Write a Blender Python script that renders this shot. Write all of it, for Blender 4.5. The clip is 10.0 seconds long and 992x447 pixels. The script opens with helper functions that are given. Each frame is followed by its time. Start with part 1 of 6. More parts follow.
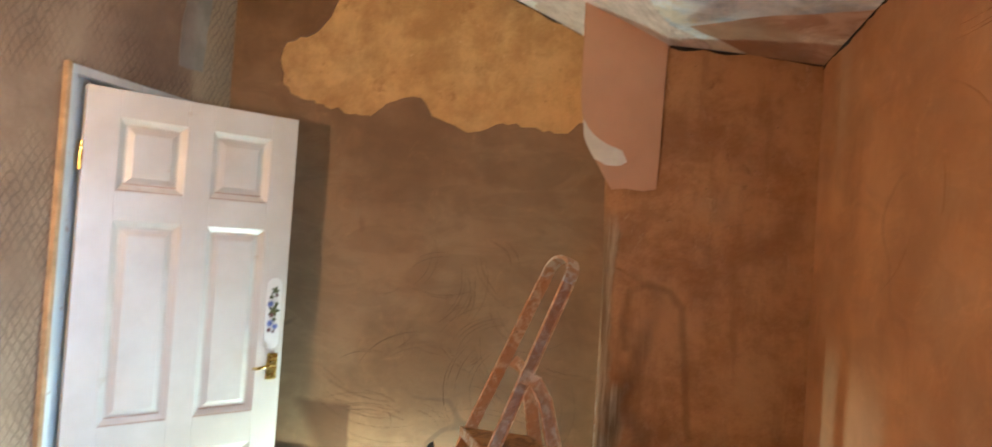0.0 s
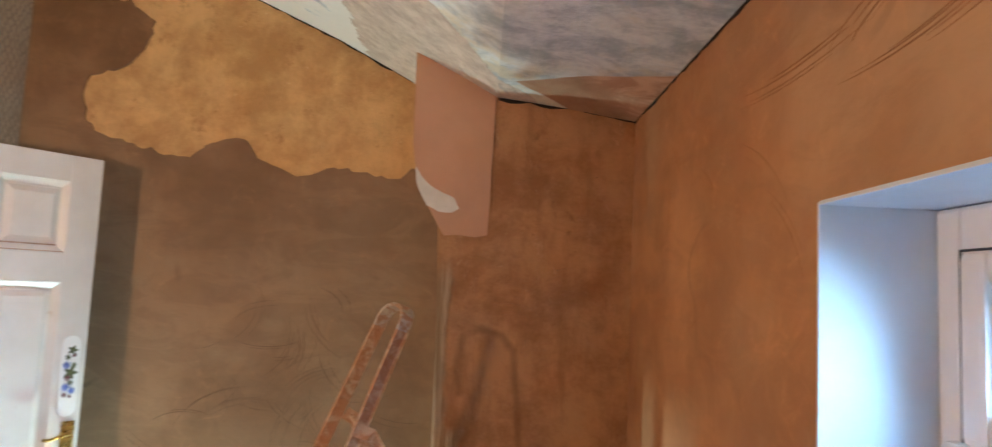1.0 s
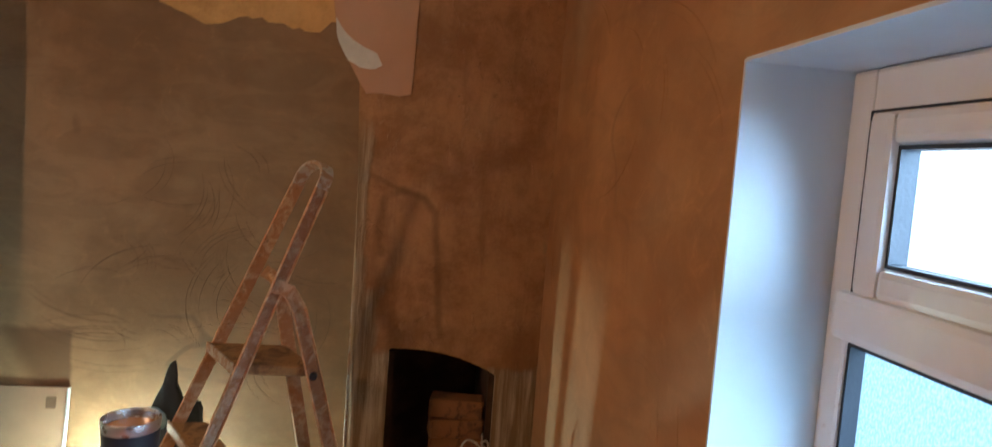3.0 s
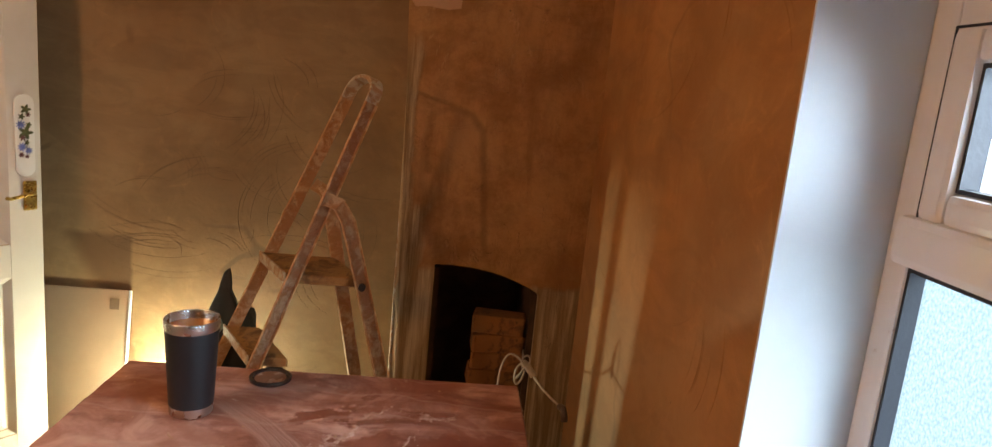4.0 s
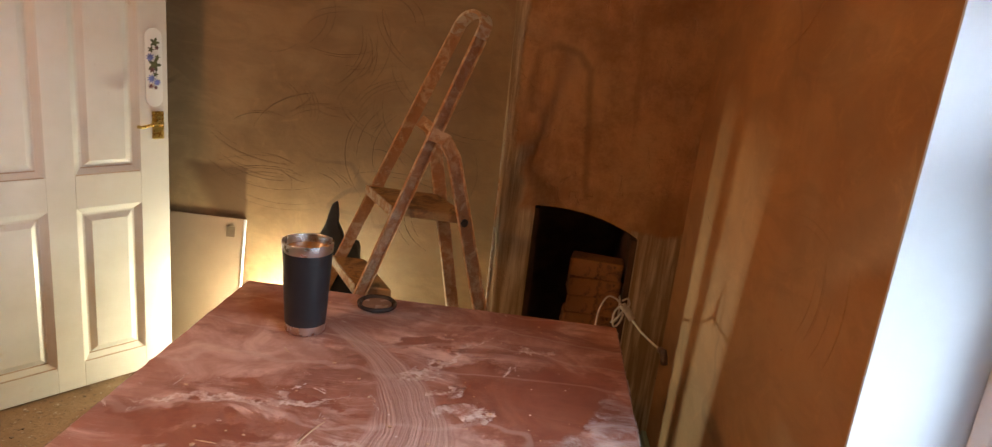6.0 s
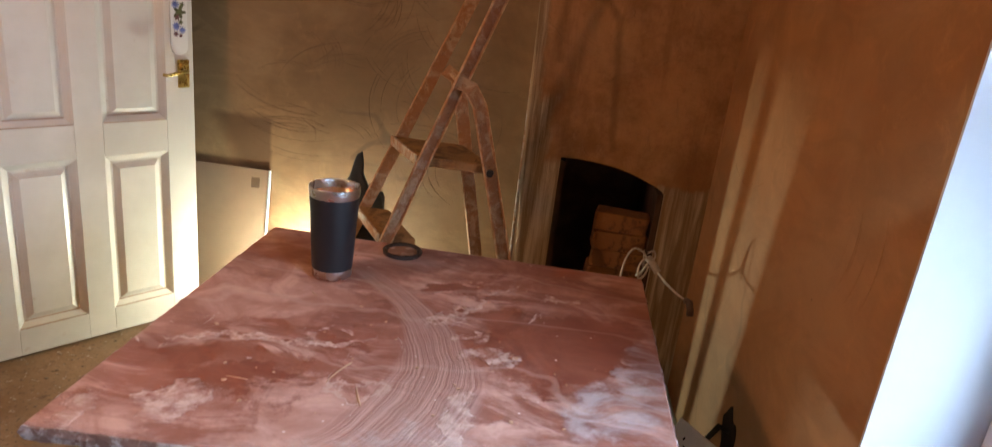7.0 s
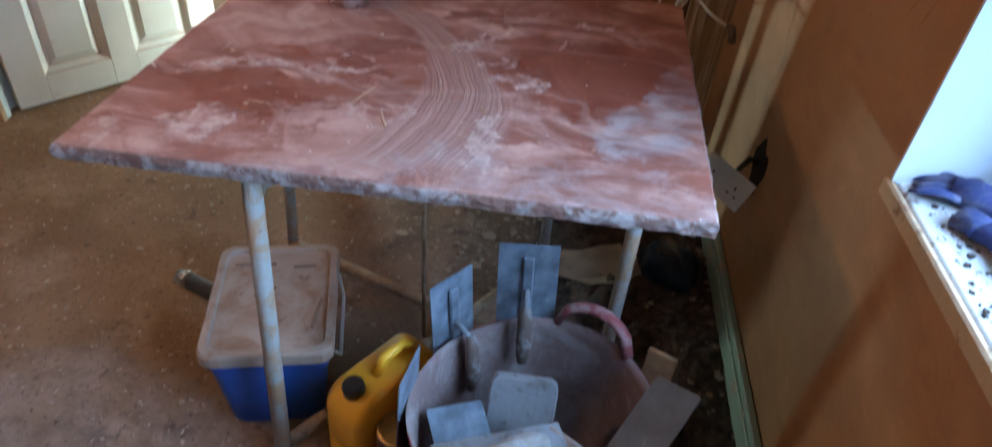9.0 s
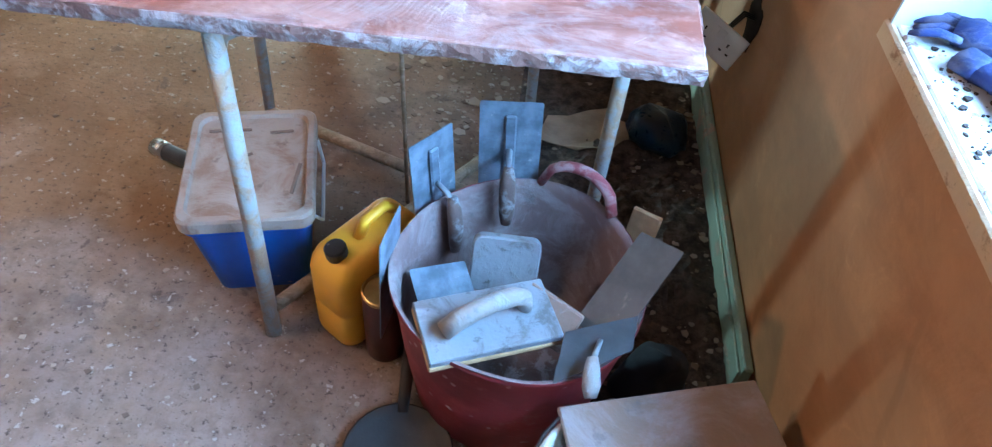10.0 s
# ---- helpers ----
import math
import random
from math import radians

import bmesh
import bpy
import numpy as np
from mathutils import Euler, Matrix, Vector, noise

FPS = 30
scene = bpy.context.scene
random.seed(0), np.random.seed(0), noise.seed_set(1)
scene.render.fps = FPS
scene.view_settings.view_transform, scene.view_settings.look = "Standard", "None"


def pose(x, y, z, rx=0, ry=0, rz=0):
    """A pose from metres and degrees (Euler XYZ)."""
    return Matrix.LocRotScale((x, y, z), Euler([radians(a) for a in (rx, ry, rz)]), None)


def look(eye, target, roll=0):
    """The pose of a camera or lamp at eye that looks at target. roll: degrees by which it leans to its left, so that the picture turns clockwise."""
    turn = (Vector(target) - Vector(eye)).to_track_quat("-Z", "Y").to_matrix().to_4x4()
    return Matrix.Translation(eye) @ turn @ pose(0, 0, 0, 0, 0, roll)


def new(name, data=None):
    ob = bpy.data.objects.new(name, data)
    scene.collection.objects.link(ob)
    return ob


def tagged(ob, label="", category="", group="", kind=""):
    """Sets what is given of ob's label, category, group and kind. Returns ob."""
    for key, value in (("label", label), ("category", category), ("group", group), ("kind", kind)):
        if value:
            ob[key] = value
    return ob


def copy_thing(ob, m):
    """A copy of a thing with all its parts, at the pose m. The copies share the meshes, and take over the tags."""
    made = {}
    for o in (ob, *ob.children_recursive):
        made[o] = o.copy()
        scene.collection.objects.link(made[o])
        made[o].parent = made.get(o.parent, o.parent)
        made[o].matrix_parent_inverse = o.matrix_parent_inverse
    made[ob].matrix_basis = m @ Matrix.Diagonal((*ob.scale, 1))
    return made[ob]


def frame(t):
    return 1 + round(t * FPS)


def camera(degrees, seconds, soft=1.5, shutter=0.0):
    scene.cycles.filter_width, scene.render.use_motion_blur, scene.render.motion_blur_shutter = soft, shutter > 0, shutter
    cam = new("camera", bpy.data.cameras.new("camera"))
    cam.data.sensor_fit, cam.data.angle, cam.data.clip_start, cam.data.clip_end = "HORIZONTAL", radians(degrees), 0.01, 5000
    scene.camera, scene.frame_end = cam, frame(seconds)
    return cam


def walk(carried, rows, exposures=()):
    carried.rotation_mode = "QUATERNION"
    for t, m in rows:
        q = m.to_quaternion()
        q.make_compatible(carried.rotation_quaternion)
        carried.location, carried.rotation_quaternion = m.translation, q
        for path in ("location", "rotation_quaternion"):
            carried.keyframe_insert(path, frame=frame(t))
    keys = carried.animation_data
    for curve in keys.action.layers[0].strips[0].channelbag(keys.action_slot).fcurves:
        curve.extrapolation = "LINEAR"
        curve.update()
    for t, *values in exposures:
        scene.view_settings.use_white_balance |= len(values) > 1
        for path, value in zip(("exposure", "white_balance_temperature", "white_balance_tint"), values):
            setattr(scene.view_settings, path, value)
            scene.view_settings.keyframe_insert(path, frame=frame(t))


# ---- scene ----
cam = camera(70.4, 10.0, 1.15, 0.5)
PATH = [
    (0, (4.102, 3.954, 1.57), (3.663, 5.905, 1.617), 3.9),
    (0.5, (4.089, 3.947, 1.59), (3.857, 5.928, 1.734), 2.6),
    (1, (4.094, 3.946, 1.596), (4.123, 5.937, 1.779), 2.6),
    (1.5, (4.104, 3.964, 1.598), (4.294, 5.949, 1.754), 2.4),
    (2, (4.104, 3.968, 1.594), (4.42, 5.94, 1.71), 2.6),
    (2.5, (4.099, 3.971, 1.582), (4.414, 5.946, 1.571), 3.4),
    (3, (4.1, 3.971, 1.556), (4.362, 5.947, 1.398), 4.3),
    (4.5, (4.071, 3.98, 1.533), (4.206, 5.927, 1.095), 6.0),
    (5, (4.066, 3.986, 1.522), (4.165, 5.928, 1.054), 6.2),
    (5.5, (4.055, 3.975, 1.507), (4.057, 5.909, 0.997), 6.2),
    (7, (4.028, 3.971, 1.449), (3.915, 5.862, 0.81), 6.7),
    (7.5, (4.03, 3.98, 1.431), (3.927, 5.822, 0.658), 7.2),
    (8, (4.033, 3.989, 1.414), (3.848, 5.776, 0.535), 6.3),
    (8.5, (4.037, 3.978, 1.383), (3.911, 5.688, 0.354), 5.9),
    (9, (4.039, 3.989, 1.362), (3.938, 5.56, 0.128), 6.1),
    (9.5, (4.051, 3.99, 1.329), (3.977, 5.387, -0.1), 5.6),
    (10, (4.062, 3.991, 1.309), (4.032, 5.339, -0.168), 6.9),
]
EXPOSURES = [
    (0.0, 1.06, 6000, 13),
    (1.0, 1.08, 5700, 12),
    (2.0, 0.66, 5550, 11),
    (2.7, 0.40, 5800, 12),
    (4.5, 0.26, 9300, 28),
    (5.5, 0.24, 9100, 29),
    (7.5, 0.14, 6900, 27),
    (8.5, -0.14, 6100, 21),
    (9.0, -0.02, 5750, 18),
    (9.5, 0.72, 5200, 13),
    (10.0, 1.00, 5000, 10),
]
walk(cam, [(t, look(eye, target, roll)) for t, eye, target, roll in PATH], EXPOSURES)

# ---------------- light ----------------
world = bpy.data.worlds.new("overcast_sky")
scene.world = world
world.use_nodes = True
wn = world.node_tree.nodes
sky = wn.new("ShaderNodeTexSky")
sky.sky_type = "NISHITA"
sky.sun_disc = False
sky.sun_elevation, sky.sun_rotation = radians(38), radians(80)
world.node_tree.links.new(sky.outputs[0], wn["Background"].inputs[0])
wn["Background"].inputs[1].default_value = 0.12


def lamp(name, kind, place, power, colour, size, target=None, size_y=None):
    data = bpy.data.lights.new(name, kind)
    data.energy, data.color = power, colour
    if kind == "AREA":
        data.shape, data.size, data.size_y = "RECTANGLE", size, size_y or size
    else:
        data.shadow_soft_size = size
    ob = new(name, data)
    ob.matrix_world = look(place, target) if target else Matrix.Translation(place)
    return ob


lamp("room_bulb", "POINT", (2.42, 4.68, 1.82), 27, (1.0, 0.64, 0.35), 0.06)
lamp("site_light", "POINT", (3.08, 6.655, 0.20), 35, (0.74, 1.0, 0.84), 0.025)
lamp("window_daylight", "AREA", (5.75, 4.30, 1.85), 420, (0.44, 0.72, 1.0), 2.4, (4.1, 4.36, 0.85), 1.9)


# ---------------- materials ----------------
def srgb(r, g, b):
    return tuple(((c / 255 + 0.055) / 1.055) ** 2.4 if c > 10 else c / 3294 for c in (r, g, b)) + (1.0,)


class Mat:
    """A node material over object coordinates, built step by step."""

    def __init__(self, name, rough=0.8, metal=0.0):
        self.m = bpy.data.materials.new(name)
        self.m.use_nodes = True
        self.n, self.l = self.m.node_tree.nodes, self.m.node_tree.links
        self.b = self.n["Principled BSDF"]
        self.b.inputs["Roughness"].default_value = rough
        self.b.inputs["Metallic"].default_value = metal
        self.co = self.n.new("ShaderNodeTexCoord").outputs["Object"]

    def put(self, socket, value):
        if isinstance(value, bpy.types.NodeSocket):
            self.l.new(value, socket)
        else:
            socket.default_value = value

    def stretch(self, scale, turn=(0, 0, 0), shift=(0, 0, 0)):
        n = self.n.new("ShaderNodeMapping")
        self.l.new(self.co, n.inputs[0])
        n.inputs["Location"].default_value = shift
        n.inputs["Scale"].default_value = scale
        n.inputs["Rotation"].default_value = [radians(a) for a in turn]
        return n.outputs[0]

    def noise(self, scale, detail=6, rough=0.6, warp=0.0, co=None):
        n = self.n.new("ShaderNodeTexNoise")
        self.l.new(co or self.co, n.inputs["Vector"])
        n.inputs["Scale"].default_value, n.inputs["Detail"].default_value = scale, detail
        n.inputs["Roughness"].default_value, n.inputs["Distortion"].default_value = rough, warp
        return n.outputs["Fac"]

    def wave(self, scale, warp=4.0, rings=False, co=None, detail=3, axis="X"):
        n = self.n.new("ShaderNodeTexWave")
        n.wave_type = "RINGS" if rings else "BANDS"
        if not rings:
            n.bands_direction = axis
        self.l.new(co or self.co, n.inputs["Vector"])
        n.inputs["Scale"].default_value, n.inputs["Distortion"].default_value = scale, warp
        n.inputs["Detail"].default_value, n.inputs["Detail Scale"].default_value = detail, 1.2
        return n.outputs["Fac"]

    def cells(self, scale, feature="F1", co=None):
        n = self.n.new("ShaderNodeTexVoronoi")
        n.feature = feature
        self.l.new(co or self.co, n.inputs["Vector"])
        n.inputs["Scale"].default_value = scale
        return n.outputs["Distance"]

    def step(self, value, lo, hi):
        n = self.n.new("ShaderNodeMapRange")
        n.interpolation_type = "SMOOTHSTEP"
        self.l.new(value, n.inputs["Value"])
        n.inputs["From Min"].default_value, n.inputs["From Max"].default_value = lo, hi
        return n.outputs["Result"]

    def math(self, op, a, b=0.0):
        n = self.n.new("ShaderNodeMath")
        n.operation = op
        self.put(n.inputs[0], a)
        self.put(n.inputs[1], b)
        return n.outputs[0]

    def xyz(self):
        n = self.n.new("ShaderNodeSeparateXYZ")
        self.l.new(self.co, n.inputs[0])
        return n.outputs

    def mix(self, fac, a, b):
        n = self.n.new("ShaderNodeMix")
        n.data_type = "RGBA"
        self.put(n.inputs[0], fac)
        self.put(n.inputs[6], a)
        self.put(n.inputs[7], b)
        return n.outputs[2]

    def comb(self, across, along):
        """A coordinate that is fine across and long along, for dragged streaks."""
        n = self.n.new("ShaderNodeCombineXYZ")
        self.l.new(self.math("MULTIPLY", across, 230.0), n.inputs[0])
        self.l.new(self.math("MULTIPLY", along, 1.6), n.inputs[1])
        return n.outputs[0]

    def warped(self, amount, scale=6.0, detail=6):
        """The x and y of the object, pushed about by noise, for ragged outlines."""
        x, y, _ = self.xyz()
        a = self.noise(scale, detail, 0.62)
        b = self.noise(scale, detail, 0.62, 0, self.stretch((1, 1, 1), (0, 0, 0), (4.7, 2.3, 1.1)))
        push = lambda v, n: self.math("ADD", v, self.math("MULTIPLY", self.math("SUBTRACT", n, 0.5), amount))
        return push(x, a), push(y, b)

    def spot(self, xy, cx, cy, rx, ry, turn=0.0, soft=0.3):
        """One inside a turned ellipse, falling to nothing at its border."""
        dx, dy = self.math("SUBTRACT", xy[0], cx), self.math("SUBTRACT", xy[1], cy)
        c, t = math.cos(radians(turn)), math.sin(radians(turn))
        u = self.math("DIVIDE", self.math("ADD", self.math("MULTIPLY", dx, c), self.math("MULTIPLY", dy, t)), rx)
        v = self.math("DIVIDE", self.math("SUBTRACT", self.math("MULTIPLY", dy, c), self.math("MULTIPLY", dx, t)), ry)
        return self.step(self.math("ADD", self.math("MULTIPLY", u, u), self.math("MULTIPLY", v, v)), 1.0 + soft, 1.0 - soft)

    def stroke(self, u, v, pts, width, soft):
        """One along a line of points in the plane of u and v, fading across its width."""
        out = None
        for (ax, ay), (bx, by) in zip(pts, pts[1:]):
            dx, dy = bx - ax, by - ay
            ll = dx * dx + dy * dy
            pu, pv = self.math("SUBTRACT", u, ax), self.math("SUBTRACT", v, ay)
            t = self.math("ADD", self.math("MULTIPLY", pu, dx / ll), self.math("MULTIPLY", pv, dy / ll))
            t = self.math("MINIMUM", self.math("MAXIMUM", t, 0.0), 1.0)
            eu, ev = self.math("SUBTRACT", pu, self.math("MULTIPLY", t, dx)), self.math("SUBTRACT", pv, self.math("MULTIPLY", t, dy))
            d = self.math("ADD", self.math("MULTIPLY", eu, eu), self.math("MULTIPLY", ev, ev))
            out = d if out is None else self.math("MINIMUM", out, d)
        return self.step(self.math("SQRT", out), width + soft, max(width - soft, 0.0))

    def most(self, *values):
        out = values[0]
        for v in values[1:]:
            out = self.math("MAXIMUM", out, v)
        return out

    def bump(self, height, strength=0.3, depth=0.01, under=None):
        n = self.n.new("ShaderNodeBump")
        n.inputs["Strength"].default_value, n.inputs["Distance"].default_value = strength, depth
        self.l.new(height, n.inputs["Height"])
        if under:
            self.l.new(under, n.inputs["Normal"])
        return n.outputs[0]

    def done(self, colour, normal=None, rough=None):
        self.put(self.b.inputs["Base Color"], colour)
        if normal:
            self.l.new(normal, self.b.inputs["Normal"])
        if rough:
            self.l.new(rough, self.b.inputs["Roughness"])
        return self.m


def plain(name, colour, rough=0.6, metal=0.0, vary=0.75, scale=9, bump=0.15, dust=None, amount=0.0):
    """A paint, plastic or metal with cloudy wear, fine grain and, where told, splashes of plaster."""
    k = Mat(name, rough, metal)
    dark = tuple(c * vary for c in colour[:3]) + (1,)
    c = k.mix(k.step(k.noise(scale, 6), 0.35, 0.65), dark, colour)
    if dust:
        c = k.mix(k.math("MULTIPLY", k.step(k.noise(scale * 2.2, 8, 0.7), 0.62 - amount, 0.70 - amount), 0.85), c, dust)
    return k.done(c, k.bump(k.noise(scale * 14, 4), bump, 0.004), k.math("ADD", k.math("MULTIPLY", k.noise(scale * 3), 0.25), rough - 0.12))


DUST = (0.50, 0.40, 0.34, 1)


def skim_plaster(name, dark, light, grey, scratch=1.0, turn=(0, 0, 0), brown_patch=False):
    """Gypsum plaster still drying: cloudy tone, drier grey patches, trowel sweeps and drag lines."""
    k = Mat(name, 0.72)
    c = k.mix(k.step(k.noise(1.7, 7, 0.62, 0.4), 0.35, 0.68), dark, light)
    c = k.mix(k.math("MULTIPLY", k.step(k.noise(0.9, 5, 0.6), 0.46, 0.66), 0.65), c, grey)
    blot = k.step(k.noise(9, 6, 0.7, 1.4), 0.56, 0.7)
    c = k.mix(k.math("MULTIPLY", blot, 0.22), c, tuple(min(1, v * 1.5) for v in light[:3]) + (1,))
    line = k.step(k.wave(1.1, 9, True, k.stretch((1, 1, 1.5), turn), 2), 0.985, 1.0)
    where = k.step(k.noise(2.3, 3), 0.5, 0.62)
    line = k.math("MULTIPLY", k.math("MULTIPLY", line, where), scratch)
    c = k.mix(k.math("MULTIPLY", line, 0.5), c, tuple(v * 0.45 for v in dark[:3]) + (1,))
    pit = k.step(k.cells(14), 0.05, 0.02)
    c = k.mix(k.math("MULTIPLY", k.math("MULTIPLY", pit, k.step(k.noise(5), 0.58, 0.62)), 0.7), c, tuple(v * 0.3 for v in dark[:3]) + (1,))
    fine = k.step(k.noise(3.2, 8, 0.68, 0.8, k.stretch((1, 1, 2.6), (0, 12, 0))), 0.42, 0.60)
    c = k.mix(k.math("MULTIPLY", fine, 0.25), c, tuple(v * 0.62 for v in dark[:3]) + (1,))
    if brown_patch:
        # dark brown patch above the leaning board
        x, y, z = k.xyz()
        rag = k.math("MULTIPLY", k.math("SUBTRACT", k.noise(9, 5), 0.5), 0.03)
        wet = k.math("MULTIPLY", k.step(k.math("ADD", x, rag), 2.880, 2.862), k.step(k.math("ADD", z, rag), 0.835, 0.805))
        wet = k.math("MULTIPLY", wet, k.math("MULTIPLY", k.step(k.math("ADD", x, k.math("MULTIPLY", z, 0.55)), 3.02, 3.12), k.step(y, 6.0, 6.1)))
        c = k.mix(k.math("MULTIPLY", wet, 0.8), c, (0.105, 0.046, 0.018, 1))
    h = k.math("ADD", k.math("MULTIPLY", k.noise(6, 8, 0.6, 0.8), 1.0), k.math("MULTIPLY", line, -0.08))
    n = k.bump(k.noise(70, 4), 0.12, 0.003, k.bump(h, 0.35, 0.012))
    return k.done(c, n, k.math("ADD", k.math("MULTIPLY", k.noise(2.6), 0.3), 0.5))


M_BACK = skim_plaster("brown_skim_plaster", (0.178, 0.088, 0.037, 1), (0.285, 0.153, 0.072, 1), (0.315, 0.200, 0.112, 1), 1.0, (0, 0, 0), True)
M_RIGHT = skim_plaster("orange_skim_plaster", (0.345, 0.150, 0.053, 1), (0.48, 0.232, 0.092, 1), (0.45, 0.268, 0.138, 1), 0.5, (0, 90, 0))


def blotchy():
    """Second coat pulling in unevenly: dark wet runs, pale ridges and pits, dry olive strips beside the hearth, and a
    painted hoop shadow.
    """
    k = Mat("damp_blotchy_plaster", 0.62)
    c = k.mix(k.step(k.noise(4.5, 9, 0.72, 0.15), 0.36, 0.64), (0.30, 0.132, 0.046, 1), (0.49, 0.258, 0.110, 1))
    run = k.step(k.noise(1.0, 6, 0.6, 0.3, k.stretch((11, 11, 1.6))), 0.50, 0.70)
    c = k.mix(k.math("MULTIPLY", run, 0.5), c, (0.225, 0.096, 0.034, 1))
    x, y, z = k.xyz()
    high = k.step(z, 1.25, 1.75)
    pale = k.step(k.noise(11, 8, 0.74, 0.9, k.stretch((1.3, 1, 0.8))), 0.57, 0.68)
    c = k.mix(k.math("MULTIPLY", pale, k.math("ADD", k.math("MULTIPLY", high, 0.45), 0.15)), c, (0.66, 0.40, 0.215, 1))
    pit = k.step(k.noise(13, 7, 0.7, 0.8, k.stretch((1, 1, 0.7), (0, 0, 0), (3, 0, 5))), 0.60, 0.70)
    c = k.mix(k.math("MULTIPLY", pit, k.math("ADD", k.math("MULTIPLY", high, 0.5), 0.1)), c, (0.17, 0.065, 0.024, 1))
    rag = k.math("MULTIPLY", k.math("SUBTRACT", k.noise(6, 6, 0.65), 0.5), 0.09)
    xs = k.math("ADD", x, k.math("MULTIPLY", rag, 0.25))
    streak = k.noise(1.0, 7, 0.66, 0.3, k.stretch((42, 42, 2.2)))
    olive = k.mix(k.step(streak, 0.40, 0.66), (0.23, 0.155, 0.078, 1), (0.58, 0.475, 0.325, 1))
    xr, zr = k.math("ADD", x, rag), k.math("ADD", z, rag)
    dry = k.most(k.math("MULTIPLY", k.step(xr, 4.05, 4.015), k.step(zr, 1.13, 1.08)), k.math("MULTIPLY", k.step(xr, 3.995, 3.975), k.step(zr, 1.72, 1.55)),
                 k.math("MULTIPLY", k.step(xr, 4.40, 4.44), k.step(zr, 0.875, 0.845)), k.math("MULTIPLY", k.step(xr, 4.12, 4.07), k.step(zr, 0.93, 0.88)))
    c = k.mix(k.math("MULTIPLY", dry, 0.82), c, olive)
    # shadow of the ladder hoop, painted on as a soft dark line
    arch = k.stroke(xs, z, [(4.030, 1.24), (4.019, 1.345), (4.036, 1.428), (4.09, 1.455), (4.165, 1.437), (4.208, 1.385), (4.222, 1.24), (4.235, 1.08), (4.252, 0.965)], 0.011, 0.009)
    c = k.mix(k.math("MULTIPLY", arch, k.math("ADD", k.math("MULTIPLY", k.noise(8, 5), 0.7), 0.12)), c, (0.155, 0.066, 0.024, 1))
    fleck = k.step(k.cells(11), 0.035, 0.02)
    c = k.mix(k.math("MULTIPLY", fleck, 0.8), c, (0.06, 0.03, 0.015, 1))
    h = k.math("ADD", k.math("ADD", k.noise(9, 8, 0.66, 0.4), k.math("MULTIPLY", pale, 0.4)), k.math("MULTIPLY", streak, k.math("MULTIPLY", dry, 0.8)))
    return k.done(c, k.bump(k.noise(60, 4), 0.15, 0.003, k.bump(h, 0.6, 0.014)), k.math("ADD", k.math("MULTIPLY", k.noise(4), 0.35), 0.42))


M_CHIM = blotchy()
M_DRAG = plain("dark_trowel_drag", (0.150, 0.080, 0.038, 1), 0.8)
M_FRESH = plain("fresh_pink_plaster", (0.58, 0.335, 0.21, 1), 0.42, 0, 0.88, 3, 0.06)

# near-white colour for the bright gleam on the chimney patch
M_GLEAM = plain("painted_white_gleam", (0.76, 0.75, 0.69, 1), 0.3, 0, 0.85, 9, 0.05)
M_GREYSMEAR = plain("grey_set_plaster", (0.34, 0.29, 0.245, 1), 0.85, 0, 0.7, 7, 0.3)


def keyed_plaster():
    """Undercoat scored with a criss-cross of keying scratches."""
    k = Mat("scored_undercoat_plaster", 0.9)
    c = k.mix(k.step(k.noise(2.2, 7), 0.35, 0.65), (0.24, 0.15, 0.095, 1), (0.38, 0.26, 0.17, 1))
    a = k.wave(11, 5.0, False, k.stretch((1, 1, 1), (32, 0, 0)), 3, "Y")
    b = k.wave(11, 5.0, False, k.stretch((1, 1, 1), (-32, 0, 0)), 3, "Y")
    cut = k.math("MAXIMUM", k.step(a, 0.72, 0.95), k.step(b, 0.72, 0.95))
    cut = k.math("MULTIPLY", cut, k.step(k.noise(1.4, 3), 0.42, 0.56))
    c = k.mix(k.math("MULTIPLY", cut, 0.45), c, (0.13, 0.08, 0.05, 1))
    h = k.math("SUBTRACT", k.noise(22, 6), k.math("MULTIPLY", cut, 0.9))
    return k.done(c, k.bump(h, 0.55, 0.008))


M_KEYED = keyed_plaster()


def lime_plaster():
    k = Mat("ochre_lime_plaster", 0.93)
    c = k.mix(k.step(k.noise(3.6, 9, 0.7, 0.1), 0.34, 0.66), (0.46, 0.255, 0.095, 1), (0.72, 0.455, 0.195, 1))
    c = k.mix(k.math("MULTIPLY", k.step(k.noise(9, 8, 0.74), 0.57, 0.70), 0.65), c, (0.36, 0.175, 0.058, 1))
    c = k.mix(k.math("MULTIPLY", k.step(k.noise(24, 6, 0.7), 0.64, 0.72), 0.5), c, (0.80, 0.60, 0.34, 1))
    return k.done(c, k.bump(k.noise(15, 9, 0.7), 0.7, 0.014))


M_LIME = lime_plaster()


